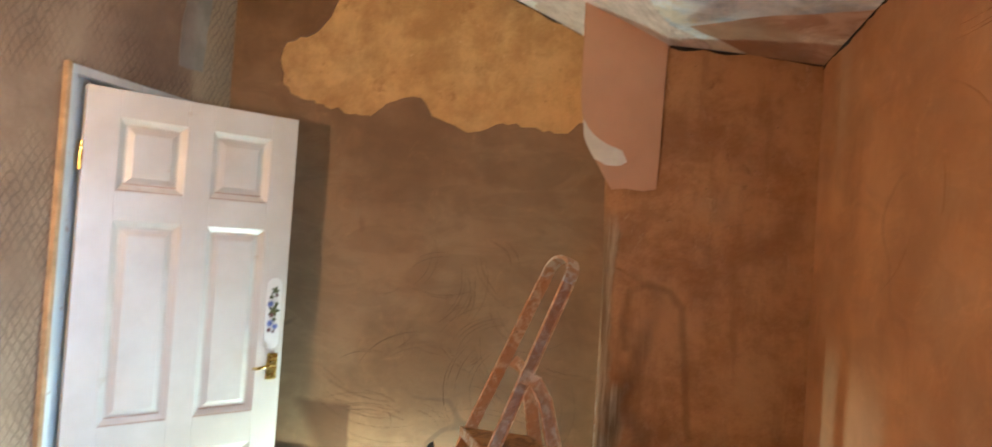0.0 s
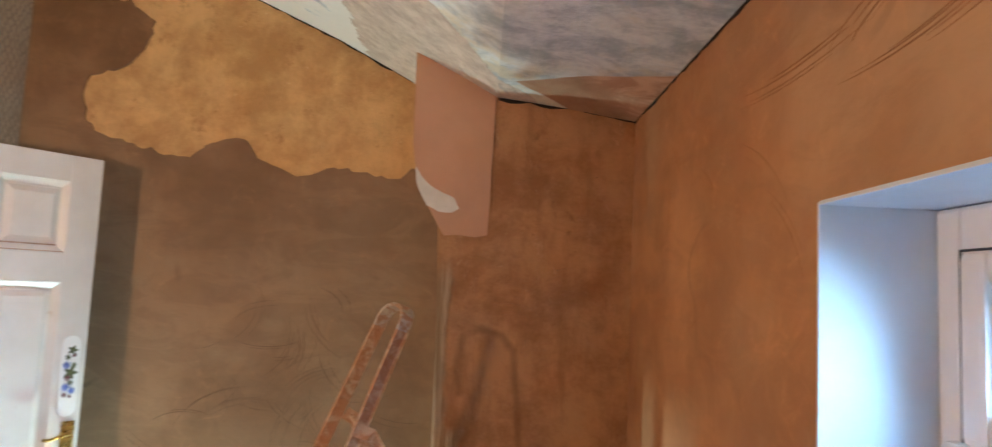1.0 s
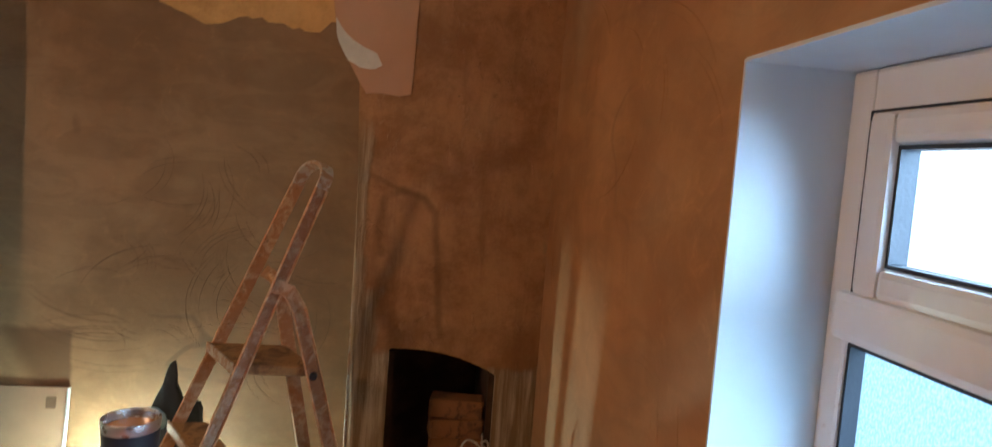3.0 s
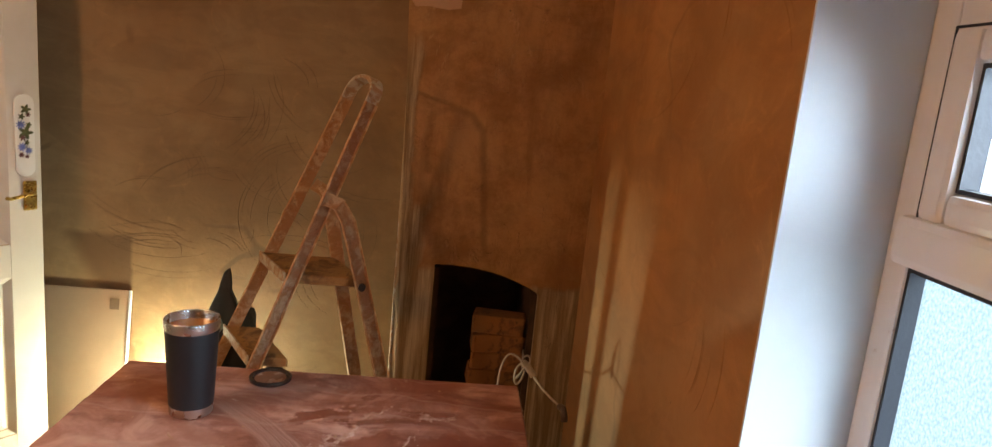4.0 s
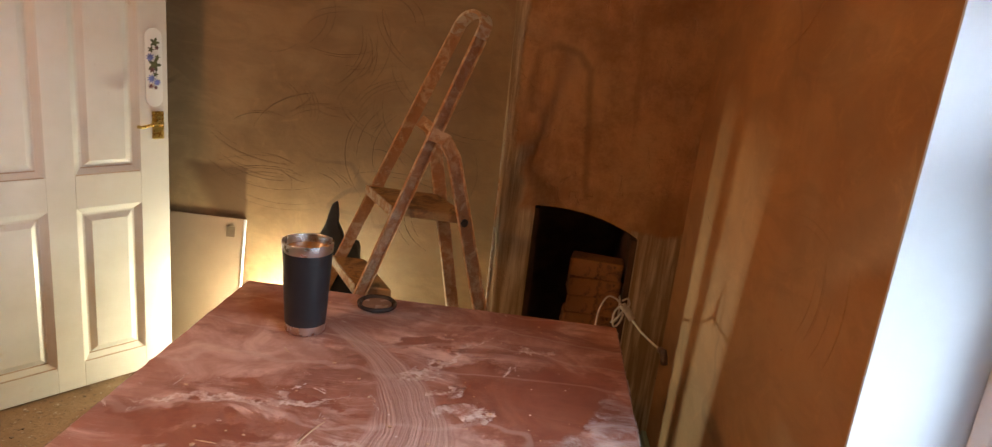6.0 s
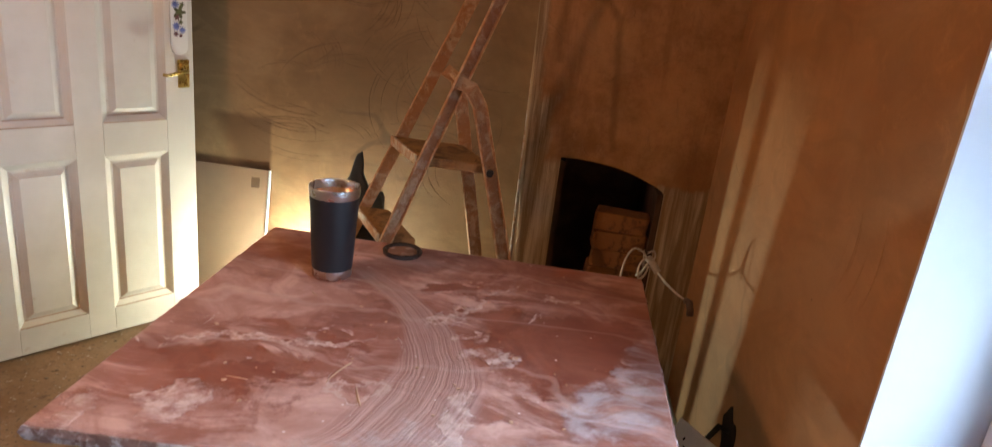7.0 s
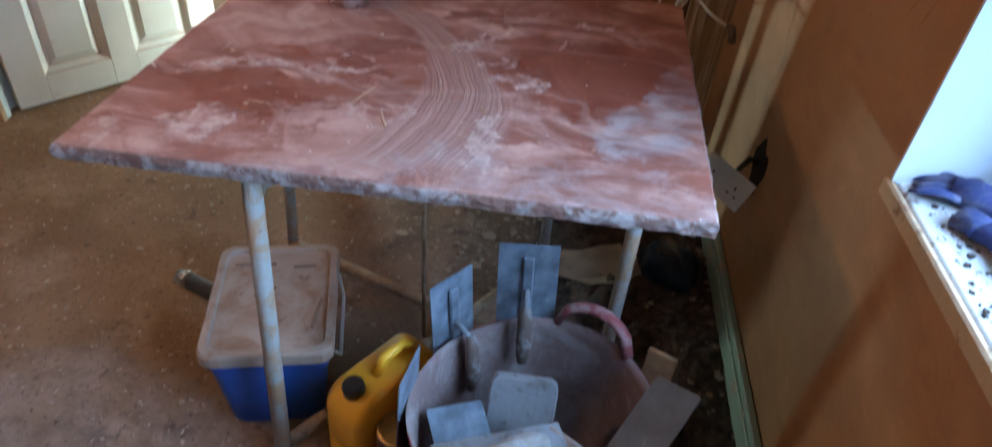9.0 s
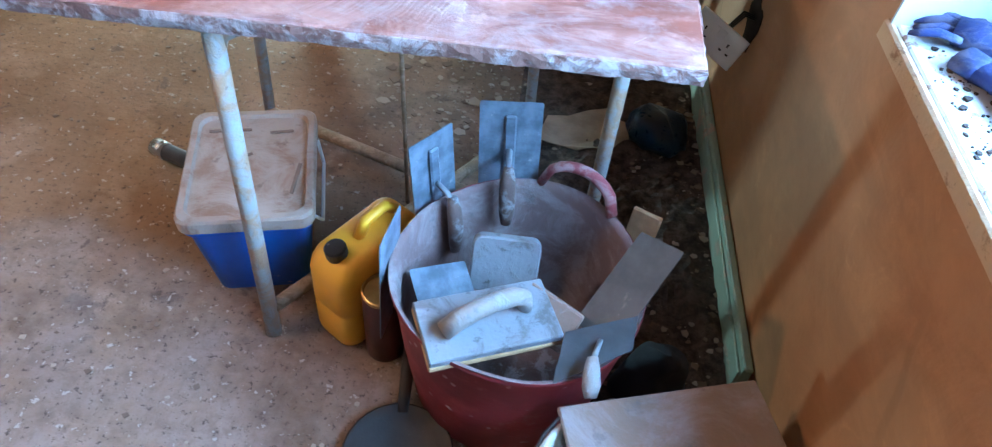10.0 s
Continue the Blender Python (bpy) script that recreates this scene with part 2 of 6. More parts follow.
def ceiling_paint():
    """Old blue-grey distemper, a coarse undercoat along the far wall and pink skim in the corner, with ragged borders."""
    k = Mat("patched_ceiling", 0.85)
    x, y, z = k.xyz()
    rag = k.math("MULTIPLY", k.math("SUBTRACT", k.noise(5, 6, 0.65), 0.5), 0.5)
    base = k.mix(k.step(k.noise(7, 9, 0.72, 0.3), 0.36, 0.64), (0.36, 0.42, 0.46, 1), (0.72, 0.76, 0.76, 1))
    base = k.mix(k.math("MULTIPLY", k.step(k.noise(2.6, 6, 0.65), 0.56, 0.66), 0.5), base, (0.58, 0.52, 0.38, 1))
    # coarse undercoat between the far wall and a slanting ragged border
    slant = k.math("ADD", k.math("SUBTRACT", y, k.math("MULTIPLY", x, 1.55)), k.math("MULTIPLY", rag, 0.5))
    cream = k.math("MULTIPLY", k.step(slant, -0.62, -0.34), k.step(k.noise(6, 6, 0.7), 0.40, 0.56))
    base = k.mix(k.math("MULTIPLY", cream, 0.7), base, (0.66, 0.58, 0.40, 1))
    bare = k.step(k.math("ADD", x, k.math("MULTIPLY", rag, 0.5)), 3.585, 3.595)
    coat = k.math("MULTIPLY", k.step(slant, -0.275, -0.262), bare)
    under = k.mix(k.step(k.noise(14, 7, 0.66), 0.32, 0.68), (0.46, 0.38, 0.315, 1), (0.64, 0.55, 0.475, 1))
    c = k.mix(coat, base, under)
    white = k.math("MULTIPLY", k.math("SUBTRACT", 1.0, bare), k.step(k.noise(3.0, 4), 0.38, 0.43))
    c = k.mix(white, c, (0.74, 0.74, 0.70, 1))
    # wedge of fresh skim in the corner over the chimney
    thin = k.math("MULTIPLY", rag, 0.10)
    wet = k.math("MULTIPLY", k.step(k.math("ADD", k.math("ADD", y, k.math("MULTIPLY", x, 0.75)), thin), 9.252, 9.268), k.step(k.math("ADD", k.math("SUBTRACT", y, k.math("MULTIPLY", x, 1.1)), thin), 1.556, 1.540))
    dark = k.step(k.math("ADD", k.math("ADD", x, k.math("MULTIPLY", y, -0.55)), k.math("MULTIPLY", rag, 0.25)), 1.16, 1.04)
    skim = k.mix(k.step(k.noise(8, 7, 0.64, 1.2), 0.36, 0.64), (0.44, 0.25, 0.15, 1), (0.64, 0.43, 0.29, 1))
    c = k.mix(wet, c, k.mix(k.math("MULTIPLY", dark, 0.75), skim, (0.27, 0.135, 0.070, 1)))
    ridge = k.math("MULTIPLY", k.wave(9, 6, False, k.stretch((1, 1, 1), (0, 0, 25))), coat)
    h = k.math("ADD", k.math("ADD", k.noise(16, 7), k.math("MULTIPLY", ridge, 0.6)), k.math("MULTIPLY", coat, 1.2))
    return k.done(c, k.bump(h, 0.6, 0.012))


M_CEIL = ceiling_paint()


def dirty_floor():
    k = Mat("dusty_trodden_floor", 0.88)
    c = k.mix(k.step(k.noise(1.6, 8, 0.62, 0.5), 0.32, 0.66), (0.125, 0.072, 0.040, 1), (0.30, 0.190, 0.122, 1))
    c = k.mix(k.math("MULTIPLY", k.step(k.noise(3.7, 7, 0.65), 0.5, 0.68), 0.75), c, (0.39, 0.275, 0.205, 1))
    c = k.mix(k.math("MULTIPLY", k.step(k.noise(8, 9, 0.74), 0.56, 0.66), 0.75), c, (0.055, 0.031, 0.020, 1))
    x, y, z = k.xyz()
    rag = k.math("MULTIPLY", k.math("SUBTRACT", k.noise(2.4, 6, 0.65), 0.5), 1.3)
    dusty = k.step(k.math("ADD", y, rag), 5.05, 4.75)
    c = k.mix(k.math("MULTIPLY", k.math("MULTIPLY", dusty, k.step(k.noise(4.5, 8, 0.7), 0.34, 0.62)), 0.55), c, (0.35, 0.265, 0.228, 1))
    c = k.mix(k.math("MULTIPLY", k.step(k.noise(19, 8, 0.74, 0.3), 0.42, 0.64), 0.45), c, (0.135, 0.084, 0.056, 1))
    rust = k.math("MULTIPLY", k.step(k.math("ADD", x, rag), 3.75, 3.35), k.step(k.math("ADD", y, rag), 4.85, 5.1))
    c = k.mix(k.math("MULTIPLY", rust, 0.45), c, (0.30, 0.155, 0.065, 1))
    blot = k.step(k.noise(11, 7, 0.72, 0.4, k.stretch((1, 1, 1), (0, 0, 0), (2.2, 7.1, 0))), 0.62, 0.68)
    c = k.mix(k.math("MULTIPLY", blot, 0.6), c, (0.085, 0.048, 0.036, 1))
    c = k.mix(k.math("MULTIPLY", k.step(k.noise(38, 5, 0.66), 0.61, 0.66), 0.75), c, (0.50, 0.42, 0.36, 1))
    c = k.mix(k.math("MULTIPLY", k.step(k.noise(70, 5, 0.7), 0.57, 0.64), 0.75), c, (0.06, 0.036, 0.024, 1))
    return k.done(c, k.bump(k.noise(45, 7, 0.7), 0.35, 0.006, k.bump(k.noise(5, 6), 0.4, 0.02)))


M_FLOOR = dirty_floor()


def smeared_board():
    """Red-brown coated plywood with drying plaster smears and combed trowel sweeps."""
    k = Mat("plaster_smeared_red_board", 0.5)
    x, y, z = k.xyz()
    xy = k.warped(0.46, 6.5, 8)
    near = k.warped(0.20, 13, 8)
    red = k.mix(k.step(k.noise(5.0, 8, 0.66, 0.6), 0.33, 0.68), (0.205, 0.050, 0.028, 1), (0.33, 0.100, 0.060, 1))
    pink = k.mix(k.step(k.noise(7, 8, 0.64, 0.9), 0.34, 0.66), (0.42, 0.195, 0.145, 1), (0.66, 0.390, 0.325, 1))
    # a thin film nearly all over, dragged one way and then the other
    film = k.step(k.noise(3.4, 9, 0.68, 1.6, k.stretch((1.0, 2.1, 1), (0, 0, 24))), 0.42, 0.58)
    wipe = k.step(k.noise(5.0, 8, 0.7, 0.5, k.stretch((0.7, 3.6, 1), (0, 0, -14), (1, 2, 0))), 0.36, 0.66)
    film = k.math("MULTIPLY", k.math("ADD", k.math("MULTIPLY", film, 0.80), 0.22), k.math("ADD", k.math("MULTIPLY", wipe, 0.5), 0.6))
    film = k.most(film, k.math("MULTIPLY", k.spot(xy, -0.36, 0.05, 0.20, 0.13, 15, 0.5), 0.95), k.math("MULTIPLY", k.spot(xy, 0.0, -0.36, 0.26, 0.10, 8, 0.35), 1.0))
    bare = k.most(k.spot(xy, 0.29, 0.03, 0.24, 0.155, 18, 0.25), k.spot(xy, -0.15, -0.085, 0.135, 0.042, 8, 0.25),
                  k.spot(xy, -0.32, -0.255, 0.13, 0.05, 14, 0.3), k.spot(xy, 0.05, 0.24, 0.09, 0.04, 30, 0.5), k.spot(xy, -0.46, -0.20, 0.05, 0.06, 0, 0.5))
    film = k.math("MULTIPLY", film, k.math("SUBTRACT", 1.0, k.math("MULTIPLY", bare, 0.88)))
    c = k.mix(film, red, pink)
    # the combed sweep that bows from the far edge to the near one
    dy = k.math("ADD", y, 0.195)
    bend = k.math("SUBTRACT", 0.071, k.math("MULTIPLY", k.math("MULTIPLY", dy, dy), 1.25))
    wob = k.math("MULTIPLY", k.math("SUBTRACT", k.noise(4, 3), 0.5), 0.05)
    off = k.math("ADD", k.math("SUBTRACT", x, bend), wob)
    wide = k.math("ADD", k.math("MULTIPLY", k.step(y, 0.15, -0.4), 0.06), 0.045)
    band = k.math("MULTIPLY", k.step(k.math("DIVIDE", k.math("ABSOLUTE", off), wide), 1.25, 0.8), k.math("MULTIPLY", k.step(y, 0.30, 0.22), k.step(y, -0.46, -0.36)))
    comb = k.step(k.noise(1.0, 4, 0.7, 0, k.comb(off, y)), 0.36, 0.64)
    c = k.mix(k.math("MULTIPLY", band, 0.88), c, k.mix(comb, (0.36, 0.165, 0.125, 1), (0.585, 0.345, 0.290, 1)))
    # drier slurry, pale and sharp-edged
    grain = k.math("MULTIPLY", k.step(k.noise(34, 6, 0.7), 0.30, 0.60), k.step(k.noise(12, 7, 0.7, 0.8), 0.34, 0.56))
    slip = k.most(k.spot(near, -0.335, -0.37, 0.045, 0.075, -10, 0.2), k.spot(near, 0.135, -0.30, 0.028, 0.095, -8, 0.25), k.spot(near, 0.165, -0.06, 0.05, 0.03, 25, 0.25),
                  k.spot(near, -0.28, -0.128, 0.19, 0.012, 10, 0.4), k.spot(near, -0.13, -0.085, 0.06, 0.007, 16, 0.4), k.spot(near, 0.10, 0.165, 0.165, 0.008, 60, 0.4),
                  k.spot(near, 0.10, 0.0, 0.016, 0.05, -35, 0.3), k.spot(near, -0.475, -0.42, 0.035, 0.05, 0, 0.3), k.spot(near, 0.30, 0.27, 0.05, 0.012, 20, 0.4))
    c = k.mix(k.math("MULTIPLY", k.math("MULTIPLY", slip, grain), 0.85), c, (0.72, 0.53, 0.465, 1))
    rim = k.math("SUBTRACT", k.spot(near, -0.07, -0.262, 0.062, 0.026, 14, 0.3), k.spot(near, -0.07, -0.262, 0.046, 0.017, 14, 0.3))
    c = k.mix(k.math("MULTIPLY", rim, 0.8), c, (0.60, 0.40, 0.34, 1))
    chalk = k.most(k.spot(near, 0.42, -0.20, 0.095, 0.10, 20, 0.45), k.spot(near, 0.475, -0.02, 0.045, 0.09, 0, 0.45), k.math("MULTIPLY", k.spot(xy, 0.15, -0.45, 0.42, 0.07, 4, 0.5), 0.55))
    torn = k.step(k.noise(7.5, 9, 0.74, 1.6, k.stretch((1, 1.6, 1), (0, 0, 20))), 0.40, 0.62)
    c = k.mix(k.math("MULTIPLY", k.math("MULTIPLY", chalk, torn), 0.6), c, (0.62, 0.55, 0.56, 1))
    crust = k.step(k.noise(4.6, 9, 0.72, 1.6, k.stretch((1.5, 1, 1), (0, 0, -40), (3, 1, 0))), 0.635, 0.665)
    c = k.mix(k.math("MULTIPLY", crust, 0.75), c, (0.74, 0.56, 0.50, 1))
    drag = k.step(k.wave(2.2, 7, True, k.stretch((1, 1.3, 1), (0, 0, 0), (0.3, 0.5, 0)), 3), 0.97, 1.0)
    c = k.mix(k.math("MULTIPLY", drag, 0.25), c, (0.62, 0.44, 0.38, 1))
    nick = k.math("MULTIPLY", k.step(k.cells(30), 0.10, 0.05), k.step(k.noise(9, 3), 0.55, 0.6))
    c = k.mix(k.math("MULTIPLY", nick, 0.8), c, (0.78, 0.64, 0.58, 1))
    solid = k.most(slip, crust, k.math("MULTIPLY", chalk, torn))
    h = k.math("ADD", k.math("ADD", k.math("MULTIPLY", film, 0.5), k.math("MULTIPLY", solid, 0.9)), k.math("MULTIPLY", k.math("MULTIPLY", comb, band), 0.45))
    n = k.bump(k.noise(60, 5), 0.12, 0.002, k.bump(h, 0.7, 0.004))
    return k.done(c, n, k.math("ADD", k.math("MULTIPLY", k.math("MAXIMUM", film, solid), 0.32), 0.36))


M_BOARD = smeared_board()


def crusted(name, base, crust, lo=0.48, hi=0.6, scale=14, rough=0.8, metal=0.0):
    """A thing caked in splashed plaster."""
    k = Mat(name, rough, metal)
    m = k.step(k.noise(scale, 8, 0.68, 0.6), lo, hi)
    c = k.mix(m, base, crust)
    c = k.mix(k.math("MULTIPLY", k.step(k.noise(scale * 3, 5), 0.6, 0.7), 0.6), c, tuple(v * 0.5 for v in crust[:3]) + (1,))
    return k.done(c, k.bump(k.math("ADD", k.math("MULTIPLY", m, 0.7), k.noise(scale * 4, 5)), 0.6, 0.004))


M_EDGE = crusted("crusted_board_edge", (0.20, 0.10, 0.075, 1), (0.46, 0.37, 0.35, 1), 0.42, 0.62, 30)
M_LADDER = crusted("plaster_caked_aluminium", (0.62, 0.42, 0.27, 1), (0.46, 0.215, 0.095, 1), 0.38, 0.56, 24)
M_LADEDGE = crusted("pale_aluminium_edge", (0.58, 0.51, 0.43, 1), (0.43, 0.24, 0.13, 1), 0.44, 0.56, 26, 0.5)
M_STEP = crusted("dirty_timber_tread", (0.36, 0.19, 0.075, 1), (0.16, 0.075, 0.03, 1), 0.45, 0.62, 13)
M_STEEL = crusted("splashed_painted_steel", (0.31, 0.30, 0.28, 1), (0.34, 0.21, 0.12, 1), 0.40, 0.62, 22, 0.6)
M_BRACE = crusted("rusty_dusty_steel", (0.24, 0.16, 0.09, 1), (0.42, 0.29, 0.19, 1), 0.42, 0.6, 15)


def gloss_door():
    k = Mat("yellowed_white_gloss_paint", 0.32)
    c = k.mix(k.step(k.noise(2.2, 5), 0.35, 0.65), (0.57, 0.515, 0.45, 1), (0.66, 0.61, 0.545, 1))
    c = k.mix(k.math("MULTIPLY", k.step(k.noise(13, 7, 0.7), 0.62, 0.71), 0.4), c, (0.46, 0.31, 0.20, 1))
    return k.done(c, k.bump(k.noise(40, 3), 0.06, 0.002), k.math("ADD", k.math("MULTIPLY", k.noise(6), 0.3), 0.2))


M_DOOR = gloss_door()
M_GROOVE = plain("brown_moulding_paint", (0.52, 0.37, 0.27, 1), 0.5, 0, 0.7, 20, 0.1)
M_FRAME = plain("pale_blue_white_frame_paint", (0.66, 0.68, 0.66, 1), 0.45, 0, 0.85, 6, 0.1, (0.40, 0.24, 0.14, 1), 0.02)
M_BAREWOOD = plain("raw_pine_edge", (0.55, 0.34, 0.17, 1), 0.75, 0, 0.7, 18, 0.25)
M_UPVC = plain("white_upvc", (0.80, 0.77, 0.74, 1), 0.35, 0, 0.93, 5, 0.03, (0.50, 0.36, 0.27, 1), -0.03)
M_REVEAL = plain("white_painted_reveal", (0.64, 0.67, 0.70, 1), 0.6, 0, 0.93, 4, 0.1)
M_GASKET = plain("black_rubber_gasket", (0.02, 0.022, 0.03, 1), 0.55)
M_BRASS = plain("tarnished_brass", (0.62, 0.42, 0.13, 1), 0.28, 1.0, 0.6, 24)
M_CERAMIC = plain("white_glazed_ceramic", (0.80, 0.77, 0.72, 1), 0.12, 0, 0.96, 5, 0.02)
M_LEAF = plain("painted_olive_leaf", (0.105, 0.115, 0.045, 1), 0.3, 0, 0.6, 60)
M_BLUEF = plain("painted_blue_petals", (0.16, 0.20, 0.50, 1), 0.3, 0, 0.6, 60)
M_BERRY = plain("painted_dark_berry", (0.16, 0.05, 0.05, 1), 0.3, 0, 0.6, 60)
M_PANEL = plain("bare_pink_hardboard", (0.40, 0.255, 0.165, 1), 0.75, 0, 0.88, 4, 0.08)
M_BRICK = crusted("sooty_orange_brick", (0.32, 0.13, 0.05, 1), (0.13, 0.055, 0.03, 1), 0.5, 0.66, 18, 0.95)
M_SOOT = plain("sooty_hearth_lining", (0.10, 0.05, 0.028, 1), 0.95, 0, 0.5, 8, 0.5)
M_SKIRT = crusted("chipped_green_gloss_paint", (0.32, 0.40, 0.30, 1), (0.46, 0.36, 0.26, 1), 0.56, 0.62, 12, 0.6)
M_SILLEDGE = crusted("raw_sill_edge", (0.60, 0.42, 0.26, 1), (0.36, 0.20, 0.11, 1), 0.55, 0.66, 24)
M_SILL = crusted("dirty_white_sill", (0.70, 0.70, 0.70, 1), (0.34, 0.24, 0.19, 1), 0.57, 0.62, 26)
M_BLACKCUP = plain("matt_black_powder_coat", (0.012, 0.012, 0.015, 1), 0.45, 0, 0.7, 10, 0.05)
M_CHROME = plain("brushed_stainless_steel", (0.62, 0.60, 0.58, 1), 0.27, 1.0, 0.97, 9, 0.004)
M_TEA = plain("milky_tea", (0.45, 0.20, 0.07, 1), 0.15, 0, 0.9, 5, 0.01)
M_SMOKE = plain("smoky_clear_plastic", (0.035, 0.022, 0.02, 1), 0.2)
M_WIRE = plain("grubby_white_flex", (0.60, 0.52, 0.42, 1), 0.5, 0, 0.7, 30)
M_SOCKET = plain("white_socket_plastic", (0.76, 0.75, 0.72, 1), 0.35, 0, 0.94, 8, 0.02)
M_HOLE = plain("dark_recess", (0.015, 0.011, 0.009, 1), 0.95)
M_BIN = plain("blue_plastic", (0.012, 0.085, 0.36, 1), 0.4, 0, 0.75, 9, 0.05, DUST, -0.04)
M_BINLID = crusted("dust_caked_clear_lid", (0.40, 0.30, 0.235, 1), (0.29, 0.165, 0.105, 1), 0.42, 0.64, 9, 0.55)


def splashed_rubber():
    k = Mat("splashed_red_rubber", 0.5)
    c = k.mix(k.step(k.noise(8, 6), 0.35, 0.65), (0.22, 0.022, 0.026, 1), (0.36, 0.040, 0.046, 1))
    drop = k.math("MULTIPLY", k.step(k.cells(34), 0.22, 0.14), k.step(k.noise(9, 3), 0.50, 0.56))
    c = k.mix(k.math("MULTIPLY", k.step(k.noise(16, 8, 0.7), 0.58, 0.68), 0.6), c, (0.40, 0.17, 0.16, 1))
    c = k.mix(k.math("MULTIPLY", drop, 0.85), c, (0.60, 0.45, 0.42, 1))
    return k.done(c, k.bump(k.math("ADD", drop, k.noise(90, 3)), 0.25, 0.003))


M_TUB = splashed_rubber()
M_TUBGRIP = crusted("dusty_red_rubber", (0.27, 0.06, 0.065, 1), (0.36, 0.20, 0.19, 1), 0.45, 0.62, 26, 0.7)
M_TUBIN = crusted("plaster_lined_rubber", (0.195, 0.125, 0.115, 1), (0.29, 0.235, 0.225, 1), 0.42, 0.64, 9, 0.75)
M_YELLOW = plain("yellow_plastic", (0.95, 0.47, 0.02, 1), 0.48, 0, 0.85, 7, 0.05, (0.42, 0.22, 0.08, 1), -0.07)
M_BLACKP = plain("black_plastic", (0.016, 0.016, 0.018, 1), 0.4, 0, 0.7, 15, 0.05, DUST, -0.05)
M_TOOL = plain("splashed_tool_steel", (0.25, 0.29, 0.35, 1), 0.36, 0.3, 0.5, 18, 0.1, (0.42, 0.43, 0.46, 1), 0.02)
M_HANDLEDARK = crusted("caked_dark_handle", (0.13, 0.085, 0.07, 1), (0.30, 0.28, 0.28, 1), 0.5, 0.62, 22, 0.6)
M_TOOLPALE = crusted("plaster_coated_tool", (0.215, 0.218, 0.232, 1), (0.135, 0.118, 0.115, 1), 0.5, 0.66, 16, 0.65)
M_WOODH = crusted("pale_wooden_handle", (0.27, 0.23, 0.205, 1), (0.33, 0.315, 0.31, 1), 0.45, 0.6, 16, 0.6)
M_REDDARK = plain("maroon_painted_tin", (0.10, 0.025, 0.018, 1), 0.4, 0, 0.7, 11, 0.1, (0.45, 0.30, 0.2, 1), -0.08)
M_GOLDLID = plain("gold_lacquered_tin", (0.62, 0.42, 0.16, 1), 0.35, 0.8, 0.75, 20)
M_IRON = plain("black_splashed_iron", (0.035, 0.026, 0.022, 1), 0.55, 0.3, 0.6, 12, 0.2, (0.42, 0.32, 0.27, 1), -0.06)
M_WHITEP = plain("white_bucket_plastic", (0.70, 0.66, 0.60, 1), 0.4, 0, 0.85, 9, 0.05, (0.4, 0.28, 0.2, 1), 0.0)
M_GLOVE = crusted("blue_rubberised_knit", (0.022, 0.032, 0.13, 1), (0.10, 0.10, 0.17, 1), 0.46, 0.62, 18, 0.75)
M_BAG = plain("blue_black_polythene", (0.010, 0.042, 0.095, 1), 0.3, 0, 0.6, 14, 0.4)
M_BLACKBAG = plain("black_nylon_bag", (0.012, 0.012, 0.014, 1), 0.6, 0, 0.6, 16, 0.3)
M_PALECLOTH = plain("pale_blue_cloth", (0.40, 0.60, 0.66, 1), 0.8, 0, 0.8, 12, 0.2)


def chips():
    k = Mat("plaster_and_paper_chips", 0.9)
    r = k.n.new("ShaderNodeNewGeometry").outputs["Random Per Island"]
    c = k.mix(k.step(r, 0.1, 0.9), (0.15, 0.094, 0.062, 1), (0.38, 0.29, 0.215, 1))
    return k.done(c)


M_CHIPS = chips()


def soil():
    k = Mat("dark_rubble_dirt", 0.95)
    c = k.mix(k.step(k.noise(30, 6, 0.7), 0.35, 0.7), (0.030, 0.020, 0.016, 1), (0.135, 0.092, 0.072, 1))
    return k.done(c, k.bump(k.noise(60, 7, 0.7), 0.8, 0.01))


M_SOIL = soil()


